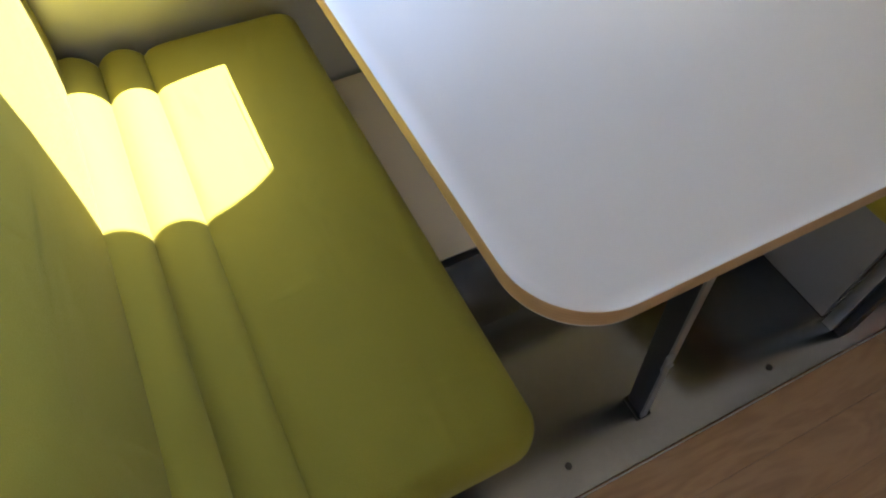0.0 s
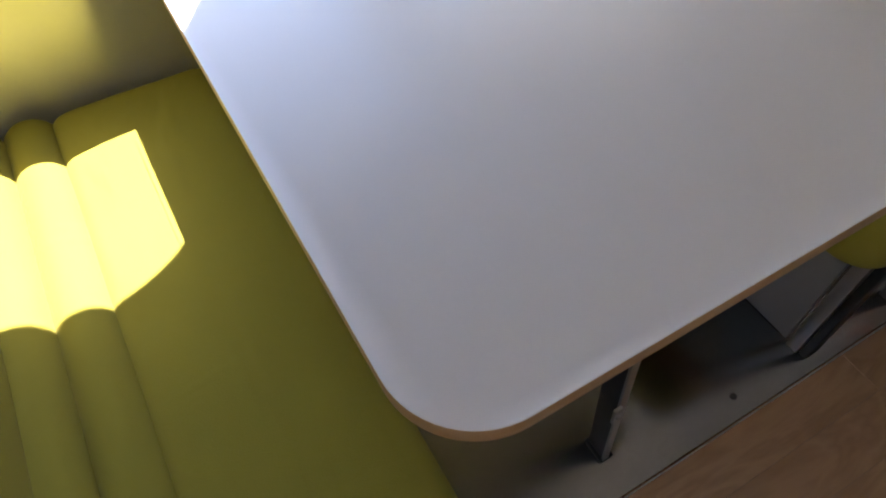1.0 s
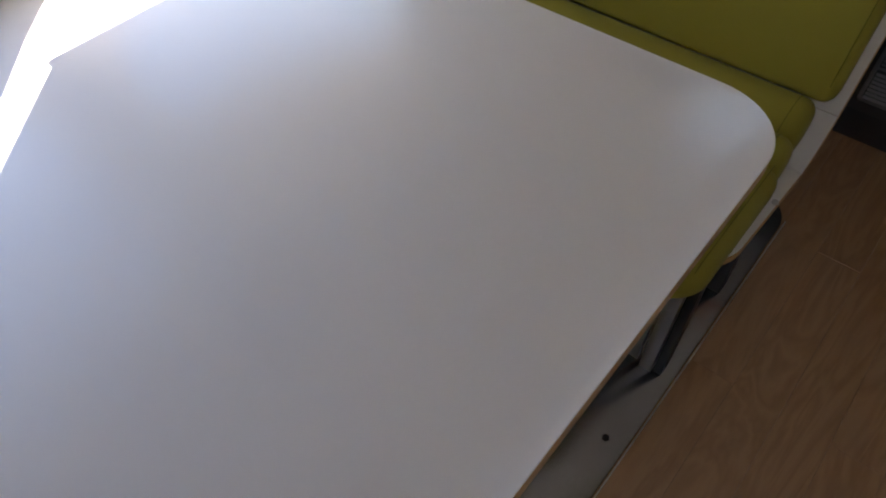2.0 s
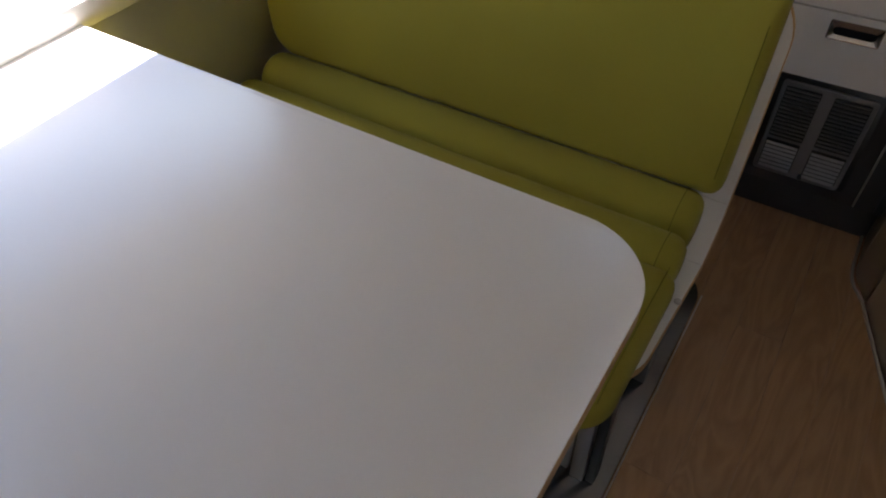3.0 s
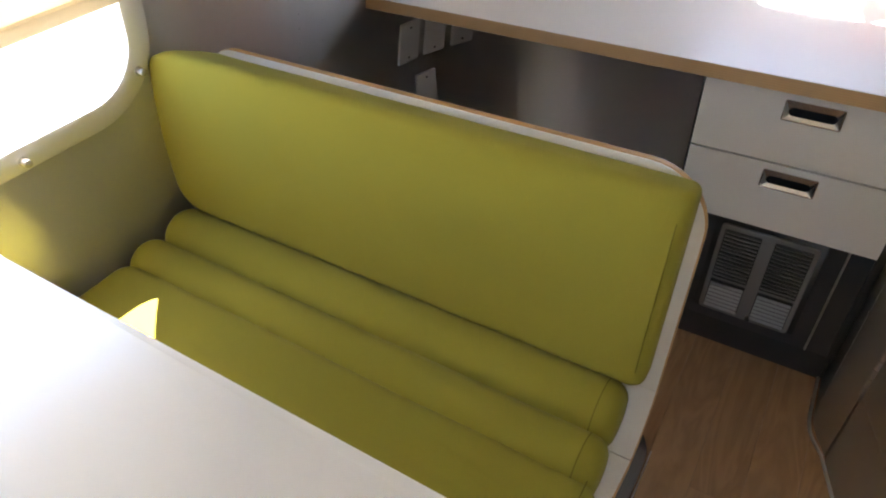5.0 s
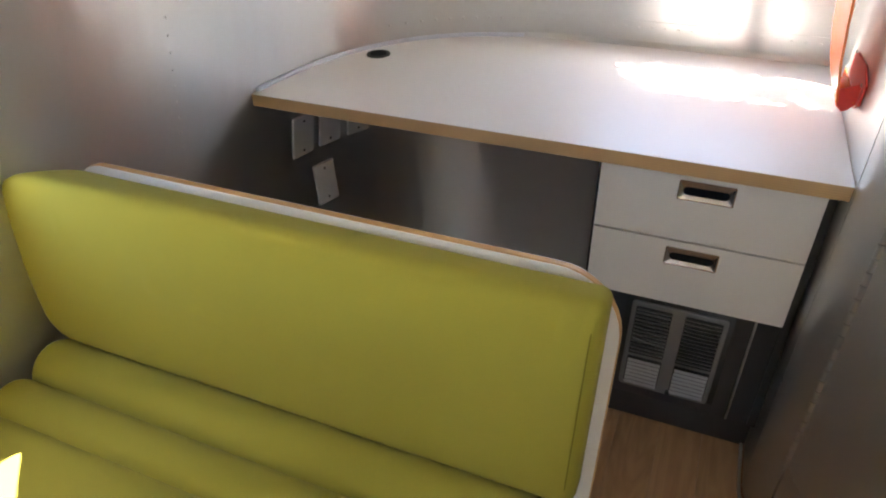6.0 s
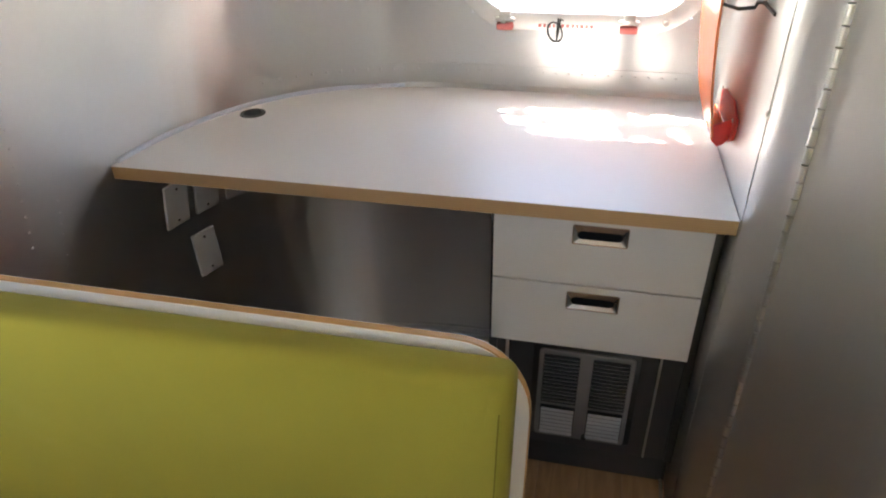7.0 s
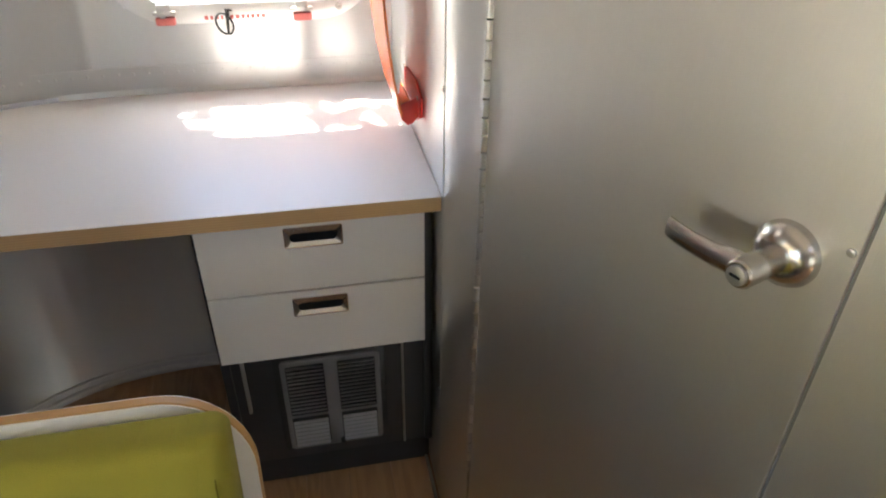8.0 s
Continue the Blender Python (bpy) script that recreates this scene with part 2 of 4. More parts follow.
def inset(pts, d):
    n, out = len(pts), []
    for i in range(n):
        a, b, c = pts[i - 1], pts[i], pts[(i + 1) % n]
        t1, t2 = Vector((b[0] - a[0], b[1] - a[1])), Vector((c[0] - b[0], c[1] - b[1]))
        t1.normalize(), t2.normalize()
        n1, n2 = Vector((-t1.y, t1.x)), Vector((-t2.y, t2.x))
        m = (n1 + n2)
        if m.length < 1e-6:
            m = n1
        m.normalize()
        k = d / max(0.4, m.dot(n1))
        out.append((b[0] + m.x * k, b[1] + m.y * k))
    return out


def slab(bm, pts, z0, z1, m=Matrix.Identity(4), r=0.0, seg=4, crown=0.0):
    """A slab over a counter-clockwise outline, with rounded rims and a crowned top."""
    xs, ys = [p[0] for p in pts], [p[1] for p in pts]
    cx, cy, hx, hy = (min(xs) + max(xs)) / 2, (min(ys) + max(ys)) / 2, (max(xs) - min(xs)) / 2, (max(ys) - min(ys)) / 2
    rings = []
    if r > 0:
        for i in range(seg + 1):
            a = math.pi / 2 * i / seg
            rings.append((r * (1 - math.sin(a)), z0 + r * (1 - math.cos(a))))
        for i in range(seg + 1):
            a = math.pi / 2 * i / seg
            rings.append((r * (1 - math.cos(a)), z1 - r + r * math.sin(a)))
        if crown:
            rings += [(min(hx, hy) * k + r * (1 - k), z1 + crown * (1 - (1 - k) ** 2)) for k in (0.12, 0.25, 0.4, 0.6, 0.8)]
    else:
        rings = [(0, z0), (0, z1)]
    loops = [[bm.verts.new(m @ Vector((cx + (x - cx) * (1 - d / hx), cy + (y - cy) * (1 - d / hy), z))) for x, y in pts] for d, z in rings]
    n = len(pts)
    for a, b in zip(loops, loops[1:]):
        for i in range(n):
            bm.faces.new((a[i], a[(i + 1) % n], b[(i + 1) % n], b[i]))
    bm.faces.new(loops[-1])
    bm.faces.new(loops[0][::-1])
    return bm


def tube(bm, pts, r, seg=8, radii=None):
    pts = [Vector(p) for p in pts]
    loops = []
    for i, p in enumerate(pts):
        t = (pts[min(i + 1, len(pts) - 1)] - pts[max(i - 1, 0)]).normalized()
        u = t.orthogonal().normalized() if i == 0 else (u - t * u.dot(t)).normalized()
        v, rr = t.cross(u), radii[i] if radii else r
        loops.append([bm.verts.new(p + (u * math.cos(2 * math.pi * k / seg) + v * math.sin(2 * math.pi * k / seg)) * rr) for k in range(seg)])
    for a, b in zip(loops, loops[1:]):
        for k in range(seg):
            bm.faces.new((a[k], a[(k + 1) % seg], b[(k + 1) % seg], b[k]))
    bm.faces.new(loops[0][::-1])
    bm.faces.new(loops[-1])
    return bm


def lathe(bm, profile, m, seg=24):
    """profile: (radius, height) rows; turned about z, then placed by m."""
    loops = [[bm.verts.new(m @ Vector((r * math.cos(2 * math.pi * k / seg), r * math.sin(2 * math.pi * k / seg), h))) for k in range(seg)] for r, h in profile]
    for a, b in zip(loops, loops[1:]):
        for k in range(seg):
            bm.faces.new((a[k], a[(k + 1) % seg], b[(k + 1) % seg], b[k]))
    bm.faces.new(loops[0][::-1])
    bm.faces.new(loops[-1])
    return bm


def frame_of(origin, ax, ay, az):
    m = Matrix.Identity(4)
    for i, a in enumerate((ax, ay, az)):
        m.col[i] = (*a, 0)
    m.col[3] = (*origin, 1)
    return m


# ---- the shell: plan outline and profile ----
PROFILE = ((0, 0.05), (0.12, 0.0), (0.3, -0.04), (0.5, -0.05), (0.75, 0), (1, 0.04), (1.25, 0.095), (1.5, 0.18), (1.75, 0.33), (1.9, 0.5))
SIDE_X, REAR_Y, POW = -0.865, 2.245, 2.7


def lean(z):
    """How far the shell stands inwards of its outline at desk height."""
    return float(np.interp(z, [a for a, _ in PROFILE], [b for _, b in PROFILE]))


def rear_y(x):
    u = max(0.0, (-0.2 - x) / 0.665)
    return 1.5 + 0.745 * max(0.0, 1 - u ** POW) ** (1 / POW)


def side(y, z, off=0.0):
    return Vector((SIDE_X + lean(z) + off, y, z))


def rear(x, z, off=0.0):
    return Vector((x, rear_y(x) - lean(z) - off, z))


WIN_A, WIN_B, WIN_Z = (-0.42, 0.25), (0.41, 1.075), (0.803, 1.42)
WIN_R, WIN_RZ = (-0.25, 0.215), (0.94, 1.22)


def outline(ys=()):
    pts = [Vector((SIDE_X, y)) for y in sorted({-2.0, -1.5, -1.0, *[round(-0.7 + 0.1 * i, 3) for i in range(23)], *ys})]
    for i in range(1, 40):
        a = math.pi / 2 * i / 40
        p = Vector((-0.2 - 0.665 * math.cos(a) ** (2 / POW), 1.5 + 0.745 * math.sin(a) ** (2 / POW)))
        if p.x < -0.27:
            pts.append(p)
    return pts


def plan(ys=(), xs=()):
    """Outline points and inward normals, along the side wall, round the corner and across the rear."""
    pts = outline(ys) + [Vector((x, rear_y(x))) for x in sorted({-0.2, -0.1, 0.0, 0.1, 0.33, *xs})]
    out = []
    for i, p in enumerate(pts):
        t = (pts[min(i + 1, len(pts) - 1)] - pts[max(i - 1, 0)]).normalized()
        nrm = Vector((t.y, -t.x))
        if p.x <= SIDE_X + 1e-6 and p.y < 1.45:
            nrm = Vector((1, 0))
        if p.x > -0.27:
            nrm = Vector((0, -1))
        out.append((p, nrm))
    return out


E = 0.005
rows = plan([WIN_A[0] - E, WIN_A[1] + E, WIN_B[0] - E, WIN_B[1] + E], [WIN_R[0] - E, WIN_R[1] + E])
levels = sorted({0.0, 0.06, 0.12, 0.2, 0.3, 0.4, 0.5, 0.6, 0.68, 0.75, 0.8, 1.0, 1.1, 1.25, 1.4, 1.5, 1.6, 1.75, 1.83, 1.9,
                 WIN_Z[0] - E, WIN_Z[1] + E, WIN_RZ[0] - E, WIN_RZ[1] + E})
bm = bmesh.new()
grid = [[bm.verts.new((p.x + n.x * lean(z), p.y + n.y * lean(z), z)) for z in levels] for p, n in rows]
for i in range(len(rows) - 1):
    c = (rows[i][0] + rows[i + 1][0]) / 2
    for j in range(len(levels) - 1):
        z = (levels[j] + levels[j + 1]) / 2
        if c.x < SIDE_X + 0.01 and WIN_Z[0] - E < z < WIN_Z[1] + E and any(a - E < c.y < b + E for a, b in (WIN_A, WIN_B)):
            continue
        if c.y > 2.2 and WIN_R[0] - E < c.x < WIN_R[1] + E and WIN_RZ[0] - E < z < WIN_RZ[1] + E:
            continue
        bm.faces.new((grid[i][j], grid[i + 1][j], grid[i + 1][j + 1], grid[i][j + 1]))
shell = part("wall_shell", bm, ALU)
tagged(shell, "curved brushed aluminium trailer wall with rivet lines", "wall", kind="structure")
if shell.data.polygons[0].normal.x < 0:
    shell.data.flip_normals()
sol = shell.modifiers.new("thickness", 'SOLIDIFY')
sol.thickness, sol.offset = 0.016, -1.0


# ---- the rest of the setting ----
DOOR_N = Vector((-0.9409, -0.3387, 0))          # out of the door, into the room
DOOR_U = Vector((0.3387, -0.9409, 0))           # from hinge to latch
HINGE, LATCH = Vector((0.317, 1.561, 0)), Vector((0.484, 1.097, 0))


def on_door_plane(y):
    return Vector((0.879 - 0.36 * y, y, 0))


def wall_strip(name, pts, z0, z1, thick, material, label):
    """A wall over a plan line; it grows to the left of the line's course."""
    bm = bmesh.new()
    inner, outer = [], []
    for i, p in enumerate(pts):
        t = (Vector(pts[min(i + 1, len(pts) - 1)]) - Vector(pts[max(i - 1, 0)])).normalized()
        n = Vector((-t.y, t.x))
        inner.append(Vector(p))
        outer.append(Vector(p) + n * thick)
    loop = inner + outer[::-1]
    lo = [bm.verts.new((p.x, p.y, z0)) for p in loop]
    hi = [bm.verts.new((p.x, p.y, z1)) for p in loop]
    n = len(loop)
    k = len(pts)
    for i in range(n):
        bm.faces.new((lo[i], lo[(i + 1) % n], hi[(i + 1) % n], hi[i]))
    for a in range(k - 1):
        b = n - 1 - a
        bm.faces.new((lo[a], lo[a + 1], lo[b - 1], lo[b]))
        bm.faces.new((hi[a], hi[b], hi[b - 1], hi[a + 1]))
    ob = part(name, bm, material, angle=25)
    return tagged(ob, label, "wall", kind="structure")


def curve(p0, p1, p2, p3, n):
    return [tuple(Vector(p0) * (1 - t) ** 3 + Vector(p1) * 3 * t * (1 - t) ** 2 + Vector(p2) * 3 * t * t * (1 - t) + Vector(p3) * t ** 3) for t in [i / n for i in range(n + 1)]]


bend = [(0.28, 2.36)] + curve((0.28, 1.675), (0.28, 1.625), (0.301, 1.606), (0.3145, 1.568), 14)
wall_strip("wall_east", bend, 0, 1.9, 0.03, ALU_EAST, "satin aluminium partition wall beside the desk")
h2 = HINGE - DOOR_U * 0.0005
wall_strip("wall_door_sill", [tuple(h2.xy), tuple(LATCH.xy)], 0, 0.212, 0.03, ALU_DOOR, "aluminium wall below the raised door")
wall_strip("wall_door_head", [tuple(h2.xy), tuple(LATCH.xy)], 1.81, 1.9, 0.03, ALU_DOOR, "aluminium wall above the door")
lat = LATCH + DOOR_U * 0.0015
wall_strip("wall_aisle", [tuple(lat.xy), tuple(on_door_plane(0.4).xy), tuple(on_door_plane(-2.05).xy)], 0, 1.9, 0.03, ALU_DOOR, "satin aluminium partition wall past the door")
# unseen bulkhead behind the camera, white to bounce light
bm = bmesh.new()
for w in ((-1.0, 0.52, 0, 1.9), (0.92, 1.7, 0, 1.9), (0.52, 0.92, 0, 0.40), (0.52, 0.92, 1.45, 1.9)):
    box(bm, w[0], w[1], -2.05, -2.0, w[2], w[3])
tagged(part("wall_south", bm, WHITE), "unseen front bulkhead, white to bounce light, with an added window opening", "wall", kind="structure")
# added front opening, out of view, only a source of fill light
fw = thing("fill_window", "unseen front window added to let in fill light", "window", kind="structure")
bm = bmesh.new()
for w in ((0.52, 0.92, 0.40, 0.43), (0.52, 0.92, 1.42, 1.45), (0.52, 0.55, 0.4301, 1.4199), (0.89, 0.92, 0.4301, 1.4199)):
    box(bm, w[0] + 0.0005, w[1] - 0.0005, -2.045, -1.995, w[2] + 0.0005, w[3] - 0.0005, 0.003, 1)
part("window_frame", bm, ALU_TRIM, fw)
pane = part("pane", box(bmesh.new(), 0.551, 0.889, -2.025, -2.021, 0.431, 1.419), glass, fw, "clear glass pane")
pane.visible_shadow = False
# unseen ceiling in white for bounce; the hole is added to bring fill light
bm = bmesh.new()
for w in ((-0.40, 0.42, -2.05, 1.80), (0.78, 1.7, -2.05, 1.80), (0.42, 0.78, -2.05, -0.60), (0.42, 0.78, -0.16, 1.80)):
    box(bm, w[0], w[1], w[2], w[3], 1.9, 1.94)
tagged(part("ceiling", bm, WHITE), "unseen ceiling, white to bounce light, with an added roof opening for fill", "ceiling", kind="structure")
bm = bmesh.new()
for w in ((0.40, 0.80, -0.62, -0.595), (0.40, 0.80, -0.165, -0.14), (0.40, 0.425, -0.5945, -0.1655), (0.775, 0.80, -0.5945, -0.1655)):
    box(bm, *w, 1.888, 1.8995, 0.002, 1)
tagged(part("trim_fill_opening", bm, ALU_TRIM), "aluminium rim of the unseen roof opening added for fill light", "trim", kind="structure")
floor = tagged(part("floor", box(bmesh.new(), -1.0, 1.7, -2.05, 2.4, -0.06, -0.006), RUBBER), "oak laminate plank floor in the aisle", "floor", kind="structure")
bm = bmesh.new()
slab(bm, rounded(-0.95, -0.006, -0.9, 1.46, (0, 0, 0.09, 0)), 0.0004, 0.004, r=0.001, seg=2)
tagged(part("floor_plate", bm, STEEL_FLOOR), "scuffed bare steel floor plate under the dinette", "floor", kind="structure")

tagged(part("trim_plate_edge", box(bmesh.new(), -0.0030, -0.0002, -0.9, 1.40, 0.0003, 0.0026, 0.0008, 1), RING_ALU), "thin bright aluminium edging between steel plate and planks", "trim", kind="structure")

bm = bmesh.new()
s = 70
vs = [bm.verts.new(c) for c in ((-s, -s, -0.5), (s, -s, -0.5), (s, s, -0.5), (-s, s, -0.5))]
bm.faces.new(vs)
tagged(part("ground", bm, GROUND_M, smooth=False), "dry sunlit gravel ground outside", "ground", kind="structure")

# trim along the foot of the shell and the desk's back edge
def shell_line(z, off, y_from, x_to):
    out = []
    for p, n in plan():
        if p.y >= y_from and p.x <= x_to:
            out.append((p.x + n.x * (lean(z) + off), p.y + n.y * (lean(z) + off), z))
    return out


bm = tube(bmesh.new(), shell_line(0.016, 0.008, 1.3, 0.11), 0.007)
tube(bm, shell_line(0.034, 0.005, 1.3, 0.11), 0.004)
tagged(part("trim_floor", bm, ALU_TRIM), "aluminium trim along the foot of the wall", "trim", kind="structure")

feet = [(0.2725, 2.16), (0.2725, 1.66), (0.2745, 1.638), (0.279, 1.617), (0.287, 1.598), (0.3085, 1.565)]
feet += [tuple((LATCH + DOOR_N * 0.006).xy), tuple((on_door_plane(0.4) + DOOR_N * 0.006).xy), tuple((on_door_plane(-2.0) + DOOR_N * 0.006).xy)]
bm = tube(bmesh.new(), [(x, y, 0.0039) for x, y in feet], 0.0038, 8)
tagged(part("baseboard", bm, ALU_TRIM), "rounded aluminium bead where wall meets floor", "trim", kind="structure")

# rivets in the shell
bm = bmesh.new()


def rivet(bm, p, n, r=0.0032):
    q = n.to_track_quat('Z', 'Y').to_matrix().to_4x4()
    lathe(bm, ((r, -0.001), (r * 0.9, 0.0009), (r * 0.5, 0.0017)), Matrix.Translation(p) @ q, 8)


for i in range(16):
    rivet(bm, side(1.462, 0.69 + 0.031 * i), Vector((1, 0, 0.2)), 0.0028)
for i in range(9):
    rivet(bm, side(1.535, 0.56 + 0.023 * i), Vector((1, 0, 0.2)), 0.002)
for i in range(34):
    x = -0.72 + 0.03 * i
    if x < 0.27:
        y = rear_y(x)
        rivet(bm, rear(x, 0.797, 0.0016) if x > -0.45 else rear(x, 0.797, 0.004), Vector((0, -1, 0.1)), 0.0035)
tagged(part("rivet", bm, ALU, shell, "small domed rivets"), kind="stuff")
bm = bmesh.new()
for y, z in ((0.829, 0.785), (0.95, 0.789), (1.06, 0.80), (0.70, 0.783)):
    rivet(bm, side(y, z), Vector((1, 0, 0.2)), 0.0055)
tagged(part("wall_screw", bm, PALE_STEEL, shell, "round screw heads"), kind="stuff")


for x, y in ((-0.059, 0.199), (-0.045, 0.673), (-0.059, -0.30), (-0.05, 1.12)):
    tagged(part("floor_bolt", lathe(bmesh.new(), ((0.0075, 0.004), (0.007, 0.0062), (0.004, 0.0068)), pose(x, y, 0), 6), DARK_STEEL),
                 "small dark bolt head in the steel floor plate", "bolt", group="bolts in the floor plate")


# ---- windows ----
def ring(bm, outer, inner, at, o0, o1):
    """A flat frame between two outlines, lying on a wall surface given by at(u, v, off)."""
    n = len(outer)
    rows_ = []
    for pts, off in ((outer, o0), (inset(outer, 0.0), o1 * 0.7), (inset(outer, 0.004), o1), (inset(inner, -0.004), o1), (inner, o1 * 0.6), (inner, -0.018)):
        rows_.append([bm.verts.new(at(u, v, off)) for u, v in pts])
    for a, b in zip(rows_, rows_[1:]):
        for i in range(n):
            bm.faces.new((a[i], a[(i + 1) % n], b[(i + 1) % n], b[i]))
    return bm


def window(name, u, v, at, label, rad=0.09, rim=0.040):
    w = thing(name, label, "window", kind="structure")
    inner = dense(rounded(u[0], u[1], v[0], v[1], (rad,) * 4, 8), 0.06)
    outer = inset(inner, -rim)
    part("window_frame", ring(bmesh.new(), outer, inner, at, -0.002, 0.006), RING_ALU, w, "pale satin aluminium ring frame")
    bm = bmesh.new()
    pl = inset(inner, -0.003)
    a = [bm.verts.new(at(x, z, -0.012)) for x, z in pl]
    mid = bm.verts.new(at((u[0] + u[1]) / 2, (v[0] + v[1]) / 2, -0.012))
    for i in range(len(a)):
        bm.faces.new((a[i], a[(i + 1) % len(a)], mid))
    pane = part("pane", bm, glass, w, "clear glass pane")
    pane.visible_shadow = False
    # studs round the frame
    mid_line = inset(inner, -0.55 * rim)
    for i in range(0, len(mid_line), 7):
        x, z = mid_line[i]
        p = at(x, z, 0.006)
        q = (at(x, z, 0.02) - at(x, z, 0.0))
        stud = lathe(bmesh.new(), ((0.0075, -0.001), (0.0072, 0.002), (0.0048, 0.003), (0.0048, 0.010), (0.0062, 0.0105), (0.0058, 0.014), (0.003, 0.015)),
                     Matrix.Translation(p) @ q.to_track_quat('Z', 'Y').to_matrix().to_4x4(), 12)
        part("stud", stud, PALE_STEEL, w, "small steel stud")
    return w


window("window_1", WIN_A, WIN_Z, side, "rounded side window with aluminium ring frame, sunlit", 0.09)
window("window_2", WIN_B, WIN_Z, side, "rounded side window half covered by a shade", 0.085, 0.038)
rw = window("window_3", WIN_R, WIN_RZ, rear, "rounded rear escape window above the desk, sunlit")
for x in (-0.178, 0.092):
    bm = bmesh.new()
    p = rear(x, 0.921, 0.006)
    box(bm, x - 0.019, x + 0.019, p.y - 0.016, p.y, 0.902, 0.918, 0.004)
    latch = part("latch", bm, FADED_RED, rw, "red escape latch")
    bm = bmesh.new()
    box(bm, x - 0.022, x + 0.022, p.y - 0.012, p.y, 0.921, 0.929, 0.002)
    box(bm, x - 0.012, x + 0.012, p.y - 0.02, p.y - 0.004, 0.927, 0.945, 0.002)
    part("catch", bm, PALE_STEEL, latch, "steel catch plate")
# faded red lettering, shown as bars
x = -0.104
for wdt in (0.009, 0.007, 0.010, 0.006, 0.0, 0.009, 0.010, 0.008, 0.007, 0.009, 0.008, 0.010):
    if wdt:
        bm = bmesh.new()
        p = rear(x, 0.912, 0.0075)
        box(bm, x, x + wdt * 0.78, p.y - 0.0004, p.y + 0.0012, 0.908, 0.9155)
        part("mark", bm, FADED_RED, rw, "faded red bar")
    x += wdt + 0.002 if wdt else 0.010
loop_pts = []
for i in range(25):
    a = 2 * math.pi * i / 24
    loop_pts.append(rear(-0.066 + 0.016 * math.sin(a) + 0.004 * math.cos(a), 0.892 - 0.022 * math.cos(a) + 0.008, 0.016))
bm = tube(bmesh.new(), [rear(-0.05, 0.925, 0.008), rear(-0.055, 0.93, 0.014)] + loop_pts + [rear(-0.06, 0.93, 0.012)], 0.0022, 6)
tagged(part("pull_cord", bm, RUBBER), "thin grey cord loop hanging from the window latch", "cord")

# window shade in front of the second side window
shade = thing("window_shade", "cream cloth window shade with a wooden bottom bar", "shade")
bm = bmesh.new()
cols, lev = 14, 9
g = [[bm.verts.new((-0.742 + 0.058 * j / (lev - 1) + 0.005 * math.sin(6.0 * k / cols), 0.395 + 0.651 * k / cols, 0.985 + 0.465 * j / (lev - 1)))
      for j in range(lev)] for k in range(cols + 1)]
for k in range(cols):
    for j in range(lev - 1):
        bm.faces.new((g[k][j], g[k + 1][j], g[k + 1][j + 1], g[k][j + 1]))
cl = part("cloth", bm, SHADE_CLOTH, shade)
sm = cl.modifiers.new("thickness", 'SOLIDIFY')
sm.thickness = 0.003
part("bottom_bar", box(bmesh.new(), -0.752, -0.732, 0.394, 1.050, 0.974, 0.992, 0.003), SHADE_CLOTH, shade, "cloth-covered bottom bar")
part("bar_end", box(bmesh.new(), -0.751, -0.733, 1.0505, 1.058, 0.972, 0.995, 0.002), TAN_WOOD, shade, "tan wooden bar end")
part("head_rail", box(bmesh.new(), -0.695, -0.665, 0.39, 1.052, 1.448, 1.475, 0.004), ALU_TRIM, shade, "head rail")

# ---- table ----
TABLE_Z = 0.775
table = thing("dining_table", "white laminate dinette table with plywood edge", "table")
to = rounded(-0.862, 0.0, 0.0, 0.734, (0.004, 0.085, 0.085, 0.004), 14)
part("core", slab(bmesh.new(), to, TABLE_Z - 0.024, TABLE_Z - 0.0015, r=0.0012, seg=2), PLY, table, "layered plywood core")
part("tabletop", slab(bmesh.new(), to, TABLE_Z - 0.0014, TABLE_Z, r=0.0006, seg=1), LAMINATE, table, "white laminate surface")
# added white sheet, out of sight, reflects light onto the steel floor
part("underside", slab(bmesh.new(), inset(to, 0.001), TABLE_Z - 0.0256, TABLE_Z - 0.0242), WHITE, table, "unseen white sheet added to brighten the floor below")


def leaning(bm):
    for v in bm.verts:
        v.co.y -= 0.11 * v.co.z
    return bm


leg = part("leg", leaning(box(bmesh.new(), -0.118, -0.078, 0.374, 0.386, 0.012, TABLE_Z - 0.026, 0.002)), DARK_STEEL, table, "dark steel bar leg")
part("flange", leaning(box(bmesh.new(), -0.078, -0.073, 0.372, 0.386, 0.012, TABLE_Z - 0.026, 0.001)), PALE_STEEL, leg, "bare steel angle flange")
part("foot", box(bmesh.new(), -0.122, -0.072, 0.366, 0.396, 0.004, 0.014, 0.003), RUBBER, leg, "black foot")
bm = box(bmesh.new(), -0.0725, -0.066, 0.358, 0.374, 0.27, 0.325, 0.002)
tube(bm, ((-0.07, 0.366, 0.30), (-0.062, 0.366, 0.30)), 0.006)
part("hinge_clip", leaning(bm), PALE_STEEL, leg, "small folding clip")
part("wall_bracket", box(bmesh.new(), -0.86, -0.835, 0.05, 0.69, TABLE_Z - 0.055, TABLE_Z - 0.025, 0.002), ALU_TRIM, table, "aluminium wall bracket")

# storage box under the table against the wall
store = thing("storage_box", "low steel box with a beige lid under the table", "box")
part("body", box(bmesh.new(), -0.885, -0.387, -0.105, 0.845, 0.0045, 0.312, 0.002), STEEL_FLOOR, store, "bare steel sides")
part("lid", box(bmesh.new(), -0.885, -0.385, -0.105, 0.845, 0.3125, 0.322, 0.002), BEIGE_PANEL, store, "beige laminate lid")
